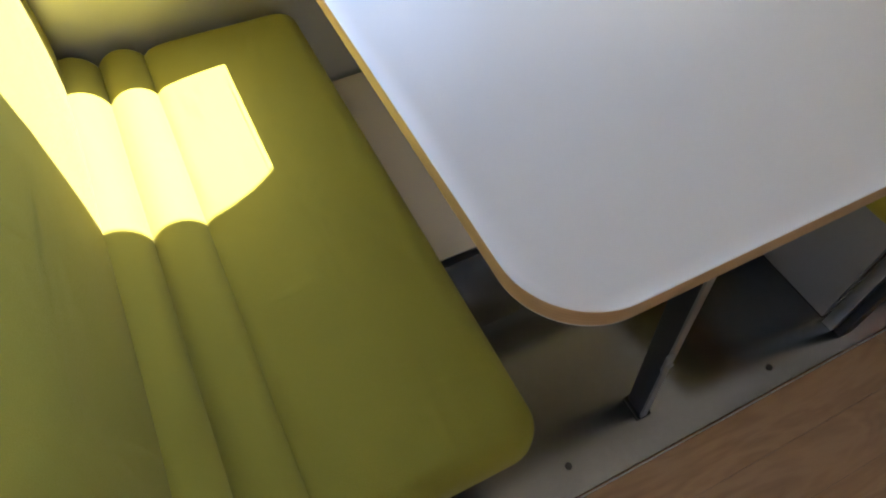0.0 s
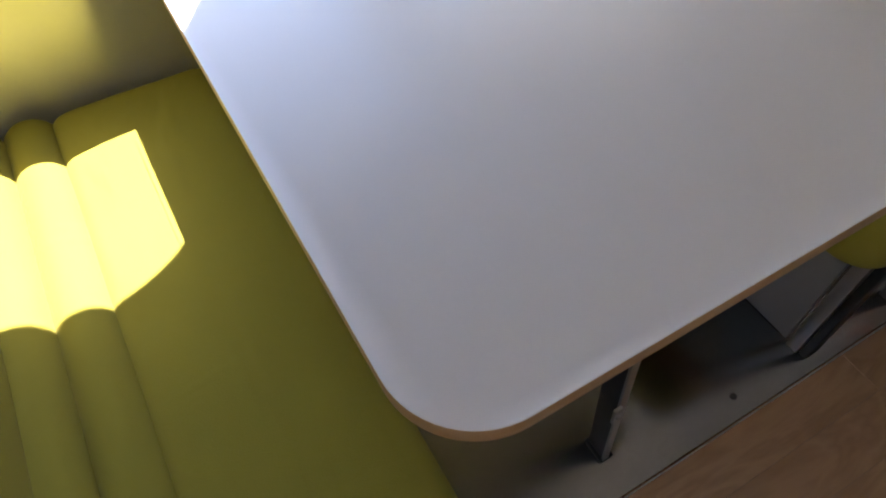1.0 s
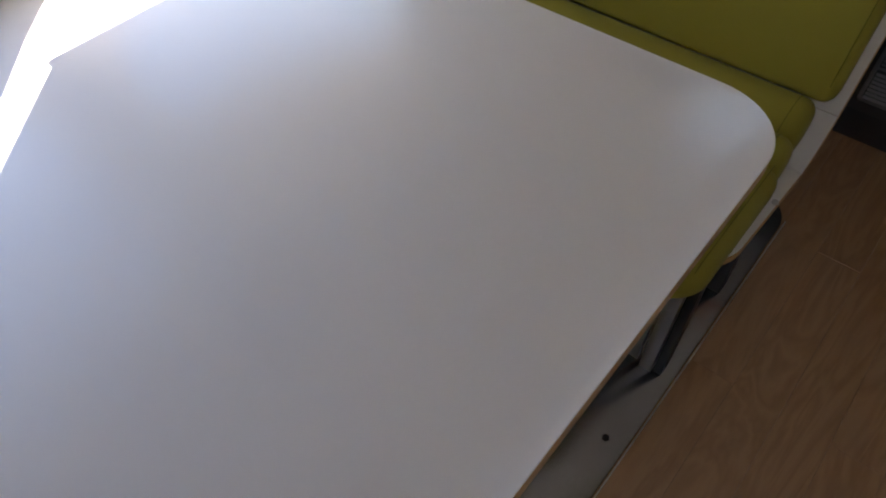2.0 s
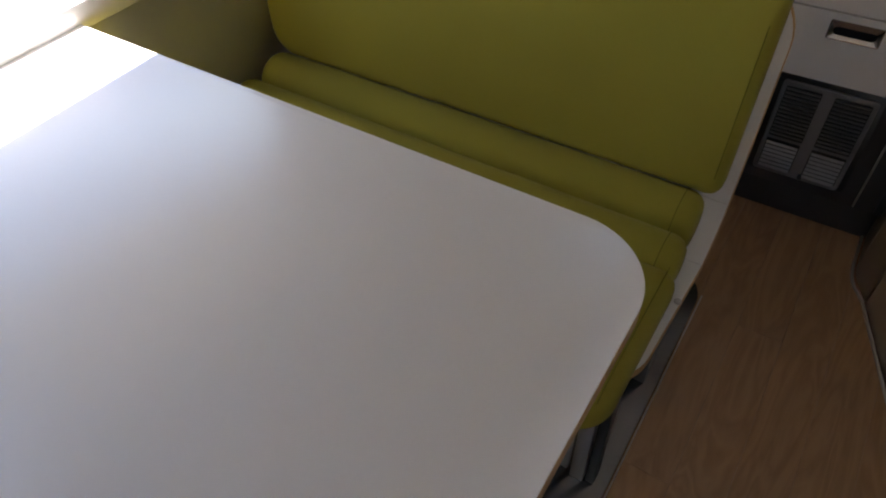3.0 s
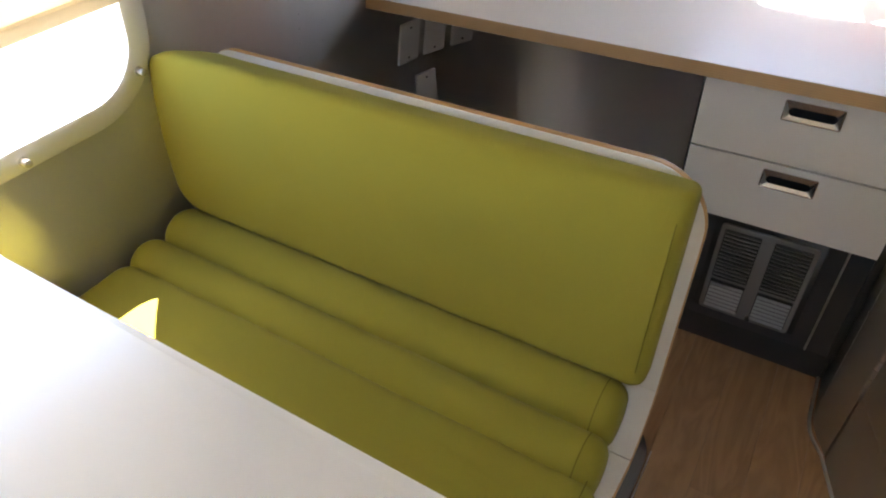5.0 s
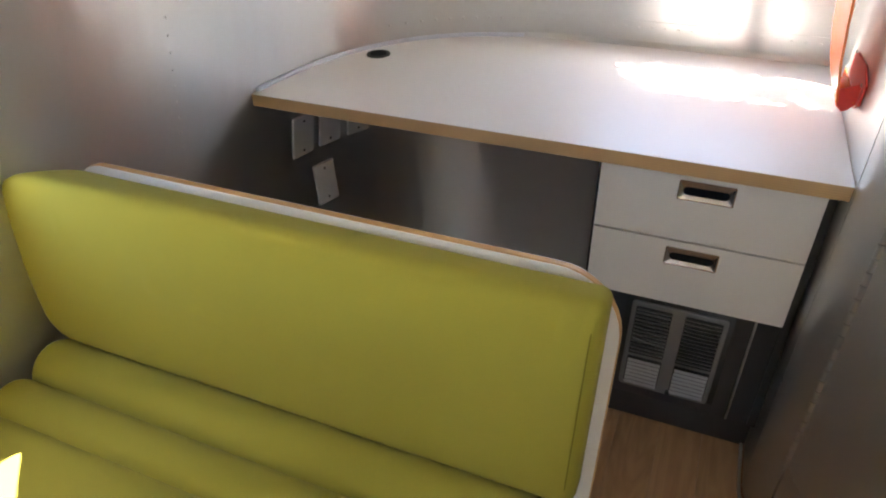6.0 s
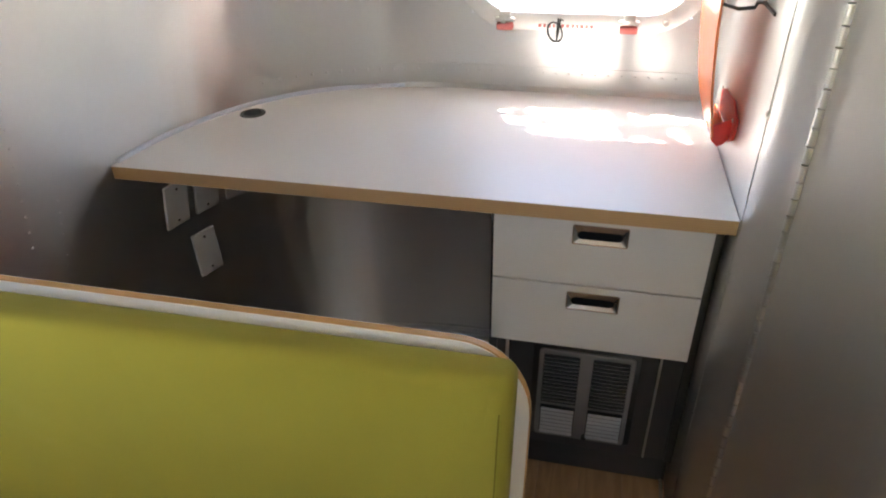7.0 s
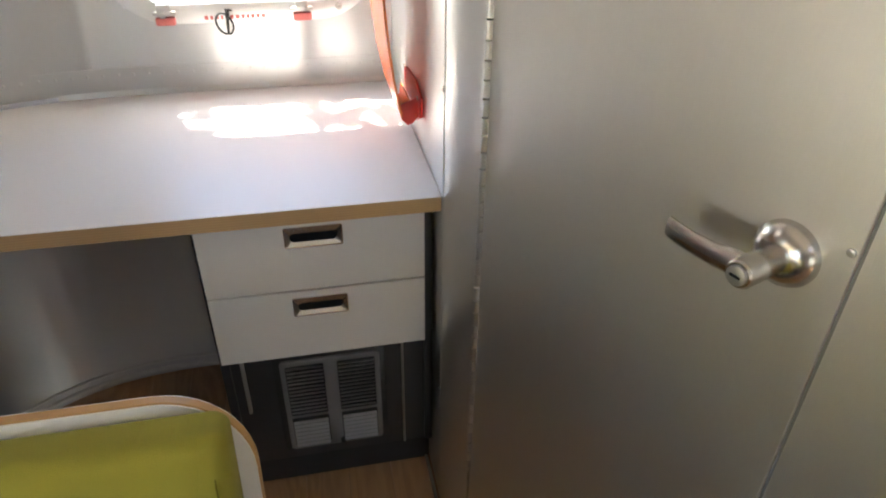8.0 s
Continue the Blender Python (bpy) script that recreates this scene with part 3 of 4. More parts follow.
part("edge_strip", box(bmesh.new(), -0.3848, -0.381, -0.105, 0.845, 0.300, 0.320, 0.001), RUBBER, store, "dark edge strip")

# ---- benches ----
MID = 0.367


def bench(sign, label):
    """A dinette bench; v grows from the table's middle towards the backrest."""
    b = thing("dinette_bench", label, "bench", group="benches at the table")

    def P(x, v, z):
        return Vector((x, MID + sign * v, z))

    def mirror(pts):
        return pts if sign > 0 else pts[::-1]

    # seat cushion
    o = dense(rounded(-0.905, -0.012 if sign > 0 else -0.004, 0.322, 0.602, (0.03, 0.06 if sign > 0 else 0.042, 0.02, 0.03), 8), 0.03)
    o = [(x, MID + sign * v) for x, v in mirror(o)]
    bm = slab(bmesh.new(), o, 0.428, 0.514, r=0.034, seg=6, crown=0.006)
    for v in bm.verts:
        if v.co.z > 0.5:
            v.co.z += 0.003 * noise.noise(v.co * 7)
    seat = part("seat_cushion", bm, FABRIC, b, "olive green felt seat cushion", angle=80)
    if sign > 0:
        pts = [P(-0.029, 0.348 + 0.245 * i / 12, 0.5125 - 0.009 * (1 - min(1, i / 2)) ** 2) for i in range(13)]
        part("seam", tube(bmesh.new(), pts, 0.0008, 5), SEAM, seat, "dark seam")
    # two bolster rolls
    for k, (cv, cz, rad) in enumerate(((0.629, 0.482, 0.044), (0.711, 0.494, 0.050))):
        bm = bmesh.new()
        prof = []
        x0, x1 = -0.900 + 0.01 * k, -0.020 - 0.006 * k
        for i in range(6):
            a = math.pi / 2 * i / 5
            prof.append((rad - 0.024 + 0.024 * math.sin(a), x0 + 0.024 * (1 - math.cos(a))))
        for i in range(1, 40):
            x = x0 + 0.024 + (x1 - x0 - 0.048) * i / 40
            prof.append((rad + 0.0012 * noise.noise(Vector((x * 9, k * 3.1 + sign, 0))), x))
        for i in range(6):
            a = math.pi / 2 * i / 5
            prof.append((rad - 0.024 + 0.024 * math.cos(a), x1 - 0.024 * (1 - math.sin(a))))
        m = frame_of(P(0, cv, cz), (0, 1, 0), (0, 0, 1), (1, 0, 0))
        lathe(bm, prof, m, 28)
        roll = part("bolster", bm, FABRIC, b, "round olive green felt bolster", angle=80)
        ring_pts = [P(x1 - 0.03, cv + (rad + 0.0008) * math.cos(a), cz + (rad + 0.0008) * math.sin(a)) for a in [2 * math.pi * i / 24 for i in range(25)]]
        part("seam", tube(bmesh.new(), ring_pts, 0.0007, 5), SEAM, roll, "dark seam")
    # leaning backrest: along the slope w from its foot
    tilt = math.atan2(0.056, 0.291)
    up = Vector((0, sign * math.sin(tilt), math.cos(tilt)))
    out = Vector((0, -sign * math.cos(tilt), math.sin(tilt)))
    base = P(0, 0.789 if sign > 0 else 0.769, 0.524)
    ax = Vector((1, 0, 0))
    m = frame_of(base, ax, up, out)
    o = dense(rounded(-0.896, -0.013, 0.0, 0.297, (0.045, 0.02, 0.014, 0.085), 8), 0.03)
    o = [(x + (0.022 * (w / 0.297) ** 1.4 if x < -0.5 else 0) * min(1, (-0.5 - x) / 0.38 if x < -0.5 else 0), w) for x, w in o]
    bm = slab(bmesh.new(), o, 0.001, 0.058, m, r=0.017, seg=5, crown=0.006)
    for v in bm.verts:
        k = min(1, max(0, (-0.12 - v.co.x) / 0.74))
        h = min(1, max(0, (v.co.z - 0.54) / 0.27))
        h *= min(1, max(0, (v.co - base).dot(out) / 0.05))
        v.co.y -= sign * 0.052 * k * k * h
        v.co.z += 0.034 * k ** 2 * h
        v.co.x -= 0.012 * k ** 3 * h
        v.co.y -= sign * 0.004 * abs(noise.noise(v.co * 5)) * min(1, max(0, (v.co - base).dot(out) / 0.05))
    back = part("back_cushion", bm, FABRIC, b, "olive green felt back cushion", angle=80)
    pts = [m @ Vector((-0.026, 0.010 + 0.270 * i / 10, 0.0588 - 0.010 * (1 if i in (0, 10) else 0))) for i in range(11)]
    part("seam", tube(bmesh.new(), pts, 0.0008, 5), SEAM, back, "dark seam")
    # plywood panels faced in white
    o = rounded(-0.835, 0.002, -0.0324, 0.303, (0.0, 0.0, 0.085, 0.05), 10)
    o = [(x - (0.05 * (1 - (w + 0.0324) / 0.3354) if x < -0.7 else 0), w) for x, w in o]
    panel = part("back_panel", slab(bmesh.new(), o, -0.0145, -0.002, m, r=0.001, seg=1), PLY_RIM, b, "plywood back panel with bare edge")
    part("facing", slab(bmesh.new(), inset(o, 0.0012), -0.0018, 0.0, m), WHITE, panel, "white laminate facing")
    part("rear_facing", slab(bmesh.new(), inset(o, 0.0012), -0.0166, -0.0148, m), WHITE, panel, "white laminate facing")
    o = rounded(-0.90, 0.002, 0.43, abs(base.y - MID) - 0.0845, (0.0, 0.07, 0.0, 0.0), 10)
    o = [(x - (0.012 * max(0.0, 1 - (v - 0.43) / 0.22) if x > -0.2 else 0), v) for x, v in o]
    o = [(x, MID + sign * v) for x, v in mirror(o)]
    board = part("seat_board", slab(bmesh.new(), o, 0.408, 0.424, r=0.001, seg=1), PLY_RIM, b, "plywood seat board with bare edge")
    part("facing", slab(bmesh.new(), inset(o, 0.0012), 0.4243, 0.4272), WHITE, board, "white laminate facing")
    # the bend between seat board and back panel, one white-faced sheet
    cv, cz, rad = abs(base.y - MID) - 0.0845, 0.5072, 0.08
    turns = [radians(-90 + (90 - math.degrees(tilt)) * i / 10) for i in range(11)]

    def bend_sheet(r0, r1, x1):
        bm = bmesh.new()
        rows_ = [[bm.verts.new(P(x, cv + rr * math.cos(a), cz + rr * math.sin(a))) for x, rr in ((-0.885, r0), (x1, r0), (x1, r1), (-0.885, r1))] for a in turns]
        for a, c in zip(rows_, rows_[1:]):
            for k in range(4):
                bm.faces.new((a[k], a[(k + 1) % 4], c[(k + 1) % 4], c[k]))
        bm.faces.new(rows_[0])
        bm.faces.new(rows_[-1][::-1])
        return bm

    fold = part("bend", bend_sheet(rad + 0.002, rad + 0.0145, 0.002), PLY_RIM, b, "curved plywood bend with bare edge", angle=30)
    part("facing", bend_sheet(rad, rad + 0.0018, 0.0008), WHITE, fold, "white laminate facing", angle=30)
    for v, z in ((0.615, 0.4272),):
        bm = bmesh.new()
        lathe(bm, ((0.006, 0), (0.0055, 0.002), (0.003, 0.003)), Matrix.Translation(P(-0.0065, v, z)), 10)
        part("screw", bm, PALE_STEEL, board)
    # base
    y0, y1 = sorted((MID + sign * 0.488, MID + sign * 0.503))
    part("riser", box(bmesh.new(), -0.90, -0.085, y0, y1, 0.006, 0.407, 0.001), GREY_PANEL, b, "grey riser panel")
    y0, y1 = sorted((MID + sign * 0.480, MID + sign * 0.508))
    part("leg", box(bmesh.new(), -0.076, -0.050, y0, y1, 0.004, 0.407, 0.002), PALE_STEEL, b, "bare steel leg")
    y0, y1 = sorted((MID + sign * 0.486, MID + sign * 0.520))
    part("leg", box(bmesh.new(), -0.048, -0.030, y0, y1, 0.004, 0.407, 0.002), DARK_STEEL, b, "dark steel leg")
    y0, y1 = sorted((MID + sign * 0.74, MID + sign * 0.775))
    part("leg", box(bmesh.new(), -0.060, -0.030, y0, y1, 0.004, 0.407, 0.002), DARK_STEEL, b, "dark steel leg")
    y0, y1 = sorted((MID + sign * 0.5205, MID + sign * 0.7395))
    part("rail", box(bmesh.new(), -0.055, -0.035, y0, y1, 0.36, 0.40, 0.002), DARK_STEEL, b, "dark steel side rail")
    return b


bench(-1, "olive green felt bench in a bright patch of sunlight")
bench(1, "olive green felt bench with white-faced plywood back")

# ---- desk ----
desk = thing("desk_worktop", "white laminate desk worktop with plywood edge, fitted to the curved wall", "desk")
pts = [(-0.858, 1.672), (0.2785, 1.672), (0.2785, 2.2425)]
pts += [(p.x + n.x * 0.003, p.y + n.y * 0.003) for p, n in plan() if p.y > 1.69 and p.x < 0.25][::-1]
DESK_Z = 0.75
part("core", slab(bmesh.new(), pts, DESK_Z - 0.027, DESK_Z - 0.0015), PLY, desk, "layered plywood core", angle=30)
part("top", slab(bmesh.new(), pts, DESK_Z - 0.0014, DESK_Z), DESK_TOP, desk, "white laminate surface", angle=30)
gm = thing("cable_grommet", "round black cable grommet set in the desk", "grommet")
part("rim", lathe(bmesh.new(), ((0.029, 0.0), (0.028, 0.002), (0.022, 0.0025), (0.021, 0.001)), pose(-0.716, 1.984, DESK_Z), 28), RUBBER, gm)
part("cap", lathe(bmesh.new(), ((0.0208, 0.0), (0.020, 0.0016), (0.004, 0.0018)), pose(-0.716, 1.984, DESK_Z), 28), DARK, gm)
bm = tube(bmesh.new(), [(x, y, 0.754) for x, y, z in shell_line(0.75, 0.006, 1.672, -0.42)], 0.0055, 8)
tagged(part("trim_sealant", bm, SEALANT), "pale bead of sealant along the desk's back edge", "trim", kind="structure")



def ribbon(lines):
    """A closed strip swept along the rear wall; lines are its four long edges in turn."""
    bm = bmesh.new()
    rings = [[bm.verts.new(p) for p in quad] for quad in zip(*lines)]
    for a, b in zip(rings, rings[1:]):
        for k in range(4):
            bm.faces.new((a[k], a[(k + 1) % 4], b[(k + 1) % 4], b[k]))
    bm.faces.new(rings[0])
    bm.faces.new(rings[-1][::-1])
    return bm


def rear_line(z, off, x0, x1, n=28):
    return [rear(x0 + (x1 - x0) * i / n, z, off) for i in range(n + 1)]


bm = ribbon([rear_line(z, off, -0.46, 0.272) for z, off in ((0.7505, 0.0002), (0.7505, 0.0016), (0.812, 0.0016), (0.812, 0.0002))])
tagged(part("trim_rear_band", bm, ALU, angle=20), "riveted aluminium lap band above the desk", "trim", kind="structure")
bm = ribbon([rear_line(z, off, -0.44, 0.272) for z, off in ((0.7505, 0.0018), (0.7505, 0.008), (0.7522, 0.008), (0.7625, 0.0030))])
tagged(part("trim_desk", bm, ALU, angle=20), "aluminium angle strip along the desk's back edge", "trim", kind="structure")

# ---- drawer unit ----
FACE = 1.727
unit = thing("drawer_unit", "black cabinet with two white drawers and a heater grille", "cabinet")
for w, nm in (((-0.128, -0.112, FACE + 0.015, 2.16, 0.105, 0.722), "side_panel"), ((0.262, 0.2785, FACE + 0.015, 2.16, 0.105, 0.722), "side_panel"),
              ((-0.111, 0.2615, FACE + 0.020, FACE + 0.035, 0.105, 0.722), "front_panel"), ((-0.111, 0.2615, FACE + 0.0355, 2.16, 0.105, 0.120), "bottom_panel")):
    part(nm, box(bmesh.new(), *w, 0.001), BLACK, unit, "black painted panel")
part("kick_board", box(bmesh.new(), -0.128, 0.2785, 1.780, 1.795, 0.0, 0.104, 0.001), BLACK, unit, "recessed black kick board")
part("strip", box(bmesh.new(), 0.215, 0.219, FACE + 0.010, FACE + 0.0195, 0.112, 0.402, 0.001), PALE_STEEL, unit, "narrow dark metal strip")
part("strip", box(bmesh.new(), -0.092, -0.086, FACE + 0.008, FACE + 0.0195, 0.262, 0.398, 0.001), PALE_STEEL, unit, "narrow dark metal strip")


def drawer(z0, z1, hz):
    x0, x1, hx0, hx1, h = -0.1215, 0.2605, 0.024, 0.116, 0.034
    bm = bmesh.new()
    # front with an opening for the recessed pull
    ys = (FACE, FACE + 0.0185)
    xs_, zs_ = (x0, hx0, hx1, x1), (z0, hz - h / 2, hz + h / 2, z1)
    vv = {(i, j, k): bm.verts.new((xs_[i], ys[k], zs_[j])) for i in range(4) for j in range(4) for k in range(2)}
    for i in range(3):
        for j in range(3):
            if (i, j) == (1, 1):
                continue
            for k in range(2):
                bm.faces.new([vv[i, j, k], vv[i + 1, j, k], vv[i + 1, j + 1, k], vv[i, j + 1, k]][::1 if k == 0 else -1])
    for a, b in (((1, 1), (2, 1)), ((2, 1), (2, 2)), ((2, 2), (1, 2)), ((1, 2), (1, 1))):
        bm.faces.new((vv[(*a, 0)], vv[(*b, 0)], vv[(*b, 1)], vv[(*a, 1)]))
    rim = [(i, 0) for i in range(4)] + [(3, j) for j in range(1, 4)] + [(i, 3) for i in (2, 1, 0)] + [(0, j) for j in (2, 1)]
    for a, b in zip(rim, rim[1:] + rim[:1]):
        bm.faces.new((vv[(*a, 0)], vv[(*b, 0)], vv[(*b, 1)], vv[(*a, 1)]))
    d = part("drawer", bm, WHITE, unit, "white drawer front", smooth=False)
    # pull: flat rim, sloping cup, dark plate for the slot
    m = frame_of((0, FACE, 0), (1, 0, 0), (0, 0, 1), (0, -1, 0))
    o = rounded(hx0 - 0.003, hx1 + 0.003, hz - h / 2 - 0.003, hz + h / 2 + 0.003, (0.003,) * 4, 4)
    inn = rounded(hx0 - 0.001, hx1 + 0.001, hz - h / 2 - 0.001, hz + h / 2 + 0.001, (0.002,) * 4, 4)
    deep = rounded(hx0 + 0.006, hx1 - 0.006, hz - 0.0110, hz + 0.0050, (0.0078,) * 4, 4)
    bm = bmesh.new()
    loops = [[bm.verts.new(m @ Vector((x, z, dd))) for x, z in pp] for pp, dd in ((o, 0.0), (o, 0.0022), (inn, 0.0022), (deep, -0.0035))]
    for a, b in zip(loops, loops[1:]):
        for i in range(len(a)):
            bm.faces.new((a[i], a[(i + 1) % len(a)], b[(i + 1) % len(a)], b[i]))
    bm.faces.new(loops[-1])
    hd = part("pull", bm, NICKEL, d, "recessed satin nickel pull", angle=25)
    return d


drawer(0.5575, 0.702, 0.666)
drawer(0.405, 0.5535, 0.520)
# dark plates in the pulls, coloured as the shade inside finger slots
for ob, hz in zip([o for o in unit.children if o.name.startswith("drawer")], (0.666, 0.520)):
    o = rounded(0.0305, 0.1095, hz - 0.0108, hz + 0.0048, (0.0076,) * 4, 5)
    m = frame_of((0, FACE, 0), (1, 0, 0), (0, 0, 1), (0, -1, 0))
    part("slot", slab(bmesh.new(), o, -0.0034, -0.0026, m), DARK, ob, "dark plate as the shade in the finger slot")

heater = thing("heater_grille", "grey enamel heater grille with louvred panels, set in the black cabinet", "heater")
m = frame_of((0, FACE + 0.019, 0), (1, 0, 0), (0, 0, 1), (0, -1, 0))
vx0, vx1, vz0, vz1 = -0.022, 0.171, 0.139, 0.384
part("backplate", slab(bmesh.new(), rounded(vx0 - 0.012, vx1 + 0.012, vz0 - 0.004, vz1 + 0.012, (0.004,) * 4, 3), 0.0, 0.003, m, r=0.001, seg=1), DARK_STEEL, heater, "dark backing plate")
bm = bmesh.new()
o = rounded(vx0, vx1, vz0, vz1, (0.010,) * 4, 4)
slab(bm, o, 0.0032, 0.010, m, r=0.003, seg=3)
part("cover", bm, GRILLE, heater, "grey enamel cover", angle=30)
cx = (vx0 + vx1) / 2
for x0, x1 in ((vx0 + 0.012, cx - 0.015), (cx + 0.015, vx1 - 0.012)):
    # dark sheet laid on the cover, as the shade in the louvre gaps
    bm = slab(bmesh.new(), rounded(x0 - 0.002, x1 + 0.002, 0.240, vz1 - 0.012, (0.002,) * 4, 2), 0.0102, 0.0112, m)
    part("gap_shade", bm, DARK_STEEL, heater, "dark sheet as the shade between louvres")
    for i in range(13):
        z = 0.245 + 0.0098 * i
        bm = bmesh.new()
        v = [bm.verts.new(m @ Vector(c)) for c in ((x0, z, 0.0114), (x1, z, 0.0114), (x1, z + 0.0062, 0.0160), (x0, z + 0.0062, 0.0160),
                                                   (x0, z + 0.0052, 0.0114), (x1, z + 0.0052, 0.0114))]
        for f in ((0, 1, 2, 3), (3, 2, 5, 4), (0, 4, 5, 1), (0, 3, 4), (1, 5, 2)):
            bm.faces.new([v[q] for q in f])
        part("louvre", bm, GRILLE, heater, smooth=False)
    bm = slab(bmesh.new(), rounded(x0 - 0.002, x1 + 0.002, 0.153, 0.232, (0.002,) * 4, 2), 0.0102, 0.0108, m)
    part("gap_shade", bm, DARK_STEEL, heater, "dark sheet as the shade between louvres")
    for i in range(7):
        z = 0.1555 + 0.0109 * i
        bm = bmesh.new()
        v = [bm.verts.new(m @ Vector(c)) for c in ((x0, z, 0.0185), (x1, z, 0.0185), (x1, z + 0.0062, 0.0150), (x0, z + 0.0062, 0.0150),
                                                   (x0, z, 0.0104), (x1, z, 0.0104))]
        for f in ((0, 1, 2, 3), (0, 4, 5, 1), (0, 3, 4), (1, 5, 2), (3, 2, 5, 4)):
            bm.faces.new([v[q] for q in f])
        part("louvre", bm, GRILLE_PALE, heater, "pale wide louvre", smooth=False)
part("knob", lathe(bmesh.new(), ((0.006, 0.0102), (0.0055, 0.017), (0.003, 0.018)), m @ pose(cx + 0.012, 0.152, 0), 14), RUBBER, heater, "small black knob")

# ---- blank plates on the shell under the desk ----
def plate(y, z, group="cover plates under the desk"):
    q = None
    best = min(plan(), key=lambda r: abs(r[0].y - y) + (5 if r[0].x > -0.3 else 0))
    k = [i for i, r in enumerate(plan()) if r[0] == best[0]][0]
    pl = plan()
    p, n = best
    # step along the outline to the wanted y
    nx = pl[min(k + 1, len(pl) - 1)][0]
    f = (y - p.y) / max(1e-6, (nx.y - p.y))
    q = p.lerp(nx, max(-1, min(1, f)))
    pos = Vector((q.x + n.x * lean(z), q.y + n.y * lean(z), z))
    nz = Vector((n.x, n.y, 0)).normalized()
    t = Vector((-nz.y, nz.x, 0))
    t = -t if t.y < 0 else t
    upv = (Vector((n.x * lean(z + 0.05), n.y * lean(z + 0.05), z + 0.05)) - Vector((n.x * lean(z - 0.05), n.y * lean(z - 0.05), z - 0.05))).normalized()
    nrm = t.cross(upv).normalized()
    if nrm.dot(nz) < 0:
        t = -t
        nrm = -nrm
    m = frame_of(pos, t, upv, nrm)
    pt = thing("cover_plate", "white plastic blank cover plate screwed to the wall", "wall plate", group=group)
    part("body", slab(bmesh.new(), rounded(-0.034, 0.034, -0.057, 0.057, (0.004,) * 4, 3), -0.006, 0.006, m, r=0.003, seg=3), PLASTIC, pt)
    for w in (-0.042, 0.042):
        part("screw", lathe(bmesh.new(), ((0.0034, 0.0055), (0.003, 0.0068), (0.001, 0.007)), m @ pose(0, w, 0), 8), DARK_STEEL, pt)
    return pt


plate(1.835, 0.577)
plate(1.915, 0.577)
plate(1.992, 0.577)
plate(1.890, 0.414)

# ---- door ----
door = thing("door_1", "satin aluminium door with a lever handle, closed", "door", kind="structure")
dm = frame_of(HINGE, DOOR_U, (0, 0, 1), -DOOR_U.cross(Vector((0, 0, 1))))
if Vector(dm.col[2][:3]).dot(DOOR_N) < 0:
    dm.col[2] = -dm.col[2]
W = (LATCH - HINGE).length
part("leaf", slab(bmesh.new(), [(0.003, 0.216), (W - 0.002, 0.216), (W - 0.002, 1.806), (0.003, 1.806)], -0.03, 0.002, dm, r=0.001, seg=1), ALU_DOOR, door, "satin aluminium leaf")
bm = bmesh.new()
for i in range(62):
    z0 = 0.216 + 0.0254 * i
    tube(bm, [dm @ Vector((0.0, z0 + 0.0013, 0.0045)), dm @ Vector((0.0, z0 + 0.0241, 0.0045))], 0.0052, 10)
part("piano_hinge", bm, ALU_TRIM, door, "long knuckled piano hinge")
for w, z in ((W - 0.002, 0.985), (W - 0.002, 0.40), (W - 0.002, 1.6)):
    part("edge_screw", lathe(bmesh.new(), ((0.004, 0.002), (0.0036, 0.004), (0.002, 0.0046)), dm @ pose(w - 0.006, z, 0), 10), PALE_STEEL, door)
hub = Vector(((Vector((0.465, 1.149, 0)) - HINGE).dot(DOOR_U), 0.958, 0))
handle = part("rose", lathe(bmesh.new(), ((0.030, 0.002), (0.030, 0.005), (0.0275, 0.0105), (0.021, 0.0165), (0.0140, 0.0195)), dm @ Matrix.Translation(hub), 36), NICKEL, door, "round satin nickel rose")
bm = bmesh.new()
lathe(bm, ((0.0120, 0.016), (0.0120, 0.036), (0.0130, 0.038), (0.0130, 0.062), (0.0115, 0.065), (0.0110, 0.0655)), dm @ Matrix.Translation(hub), 24)
arm = [(0.0, 0.0, 0.050), (-0.018, -0.001, 0.052), (-0.036, -0.004, 0.051), (-0.058, -0.006, 0.049), (-0.080, -0.007, 0.046), (-0.089, -0.007, 0.044)]
loops = []
for i, (a, h, d) in enumerate(arm):
    hh = (0.0120, 0.0118, 0.011, 0.0105, 0.0108, 0.0105)[i]
    tt = (0.010, 0.0075, 0.006, 0.005, 0.005, 0.004)[i]
    loops.append([bm.verts.new(dm @ (hub + Vector((a, h + hh * math.sin(q), d + tt * math.cos(q))))) for q in [2 * math.pi * k / 14 for k in range(14)]])
for a, b in zip(loops, loops[1:]):
    for k in range(14):
        bm.faces.new((a[k], a[(k + 1) % 14], b[(k + 1) % 14], b[k]))
bm.faces.new(loops[0])
bm.faces.new(loops[-1][::-1])
part("lever", bm, NICKEL, handle, "satin nickel lever")
bm = lathe(bmesh.new(), ((0.009, 0.0656), (0.0088, 0.068), (0.007, 0.0685)), dm @ Matrix.Translation(hub), 20)
part("key_cylinder", bm, PALE_STEEL, handle, "bright key cylinder")
# thin dark plate on the cylinder face, coloured like the keyway's shaded inside
part("keyway", slab(bmesh.new(), rounded(-0.005, 0.005, -0.0012, 0.0012, (0.0005,) * 4, 2), 0.0686, 0.0690, dm @ Matrix.Translation(hub)), DARK, handle, "dark plate as the shade in the keyway")
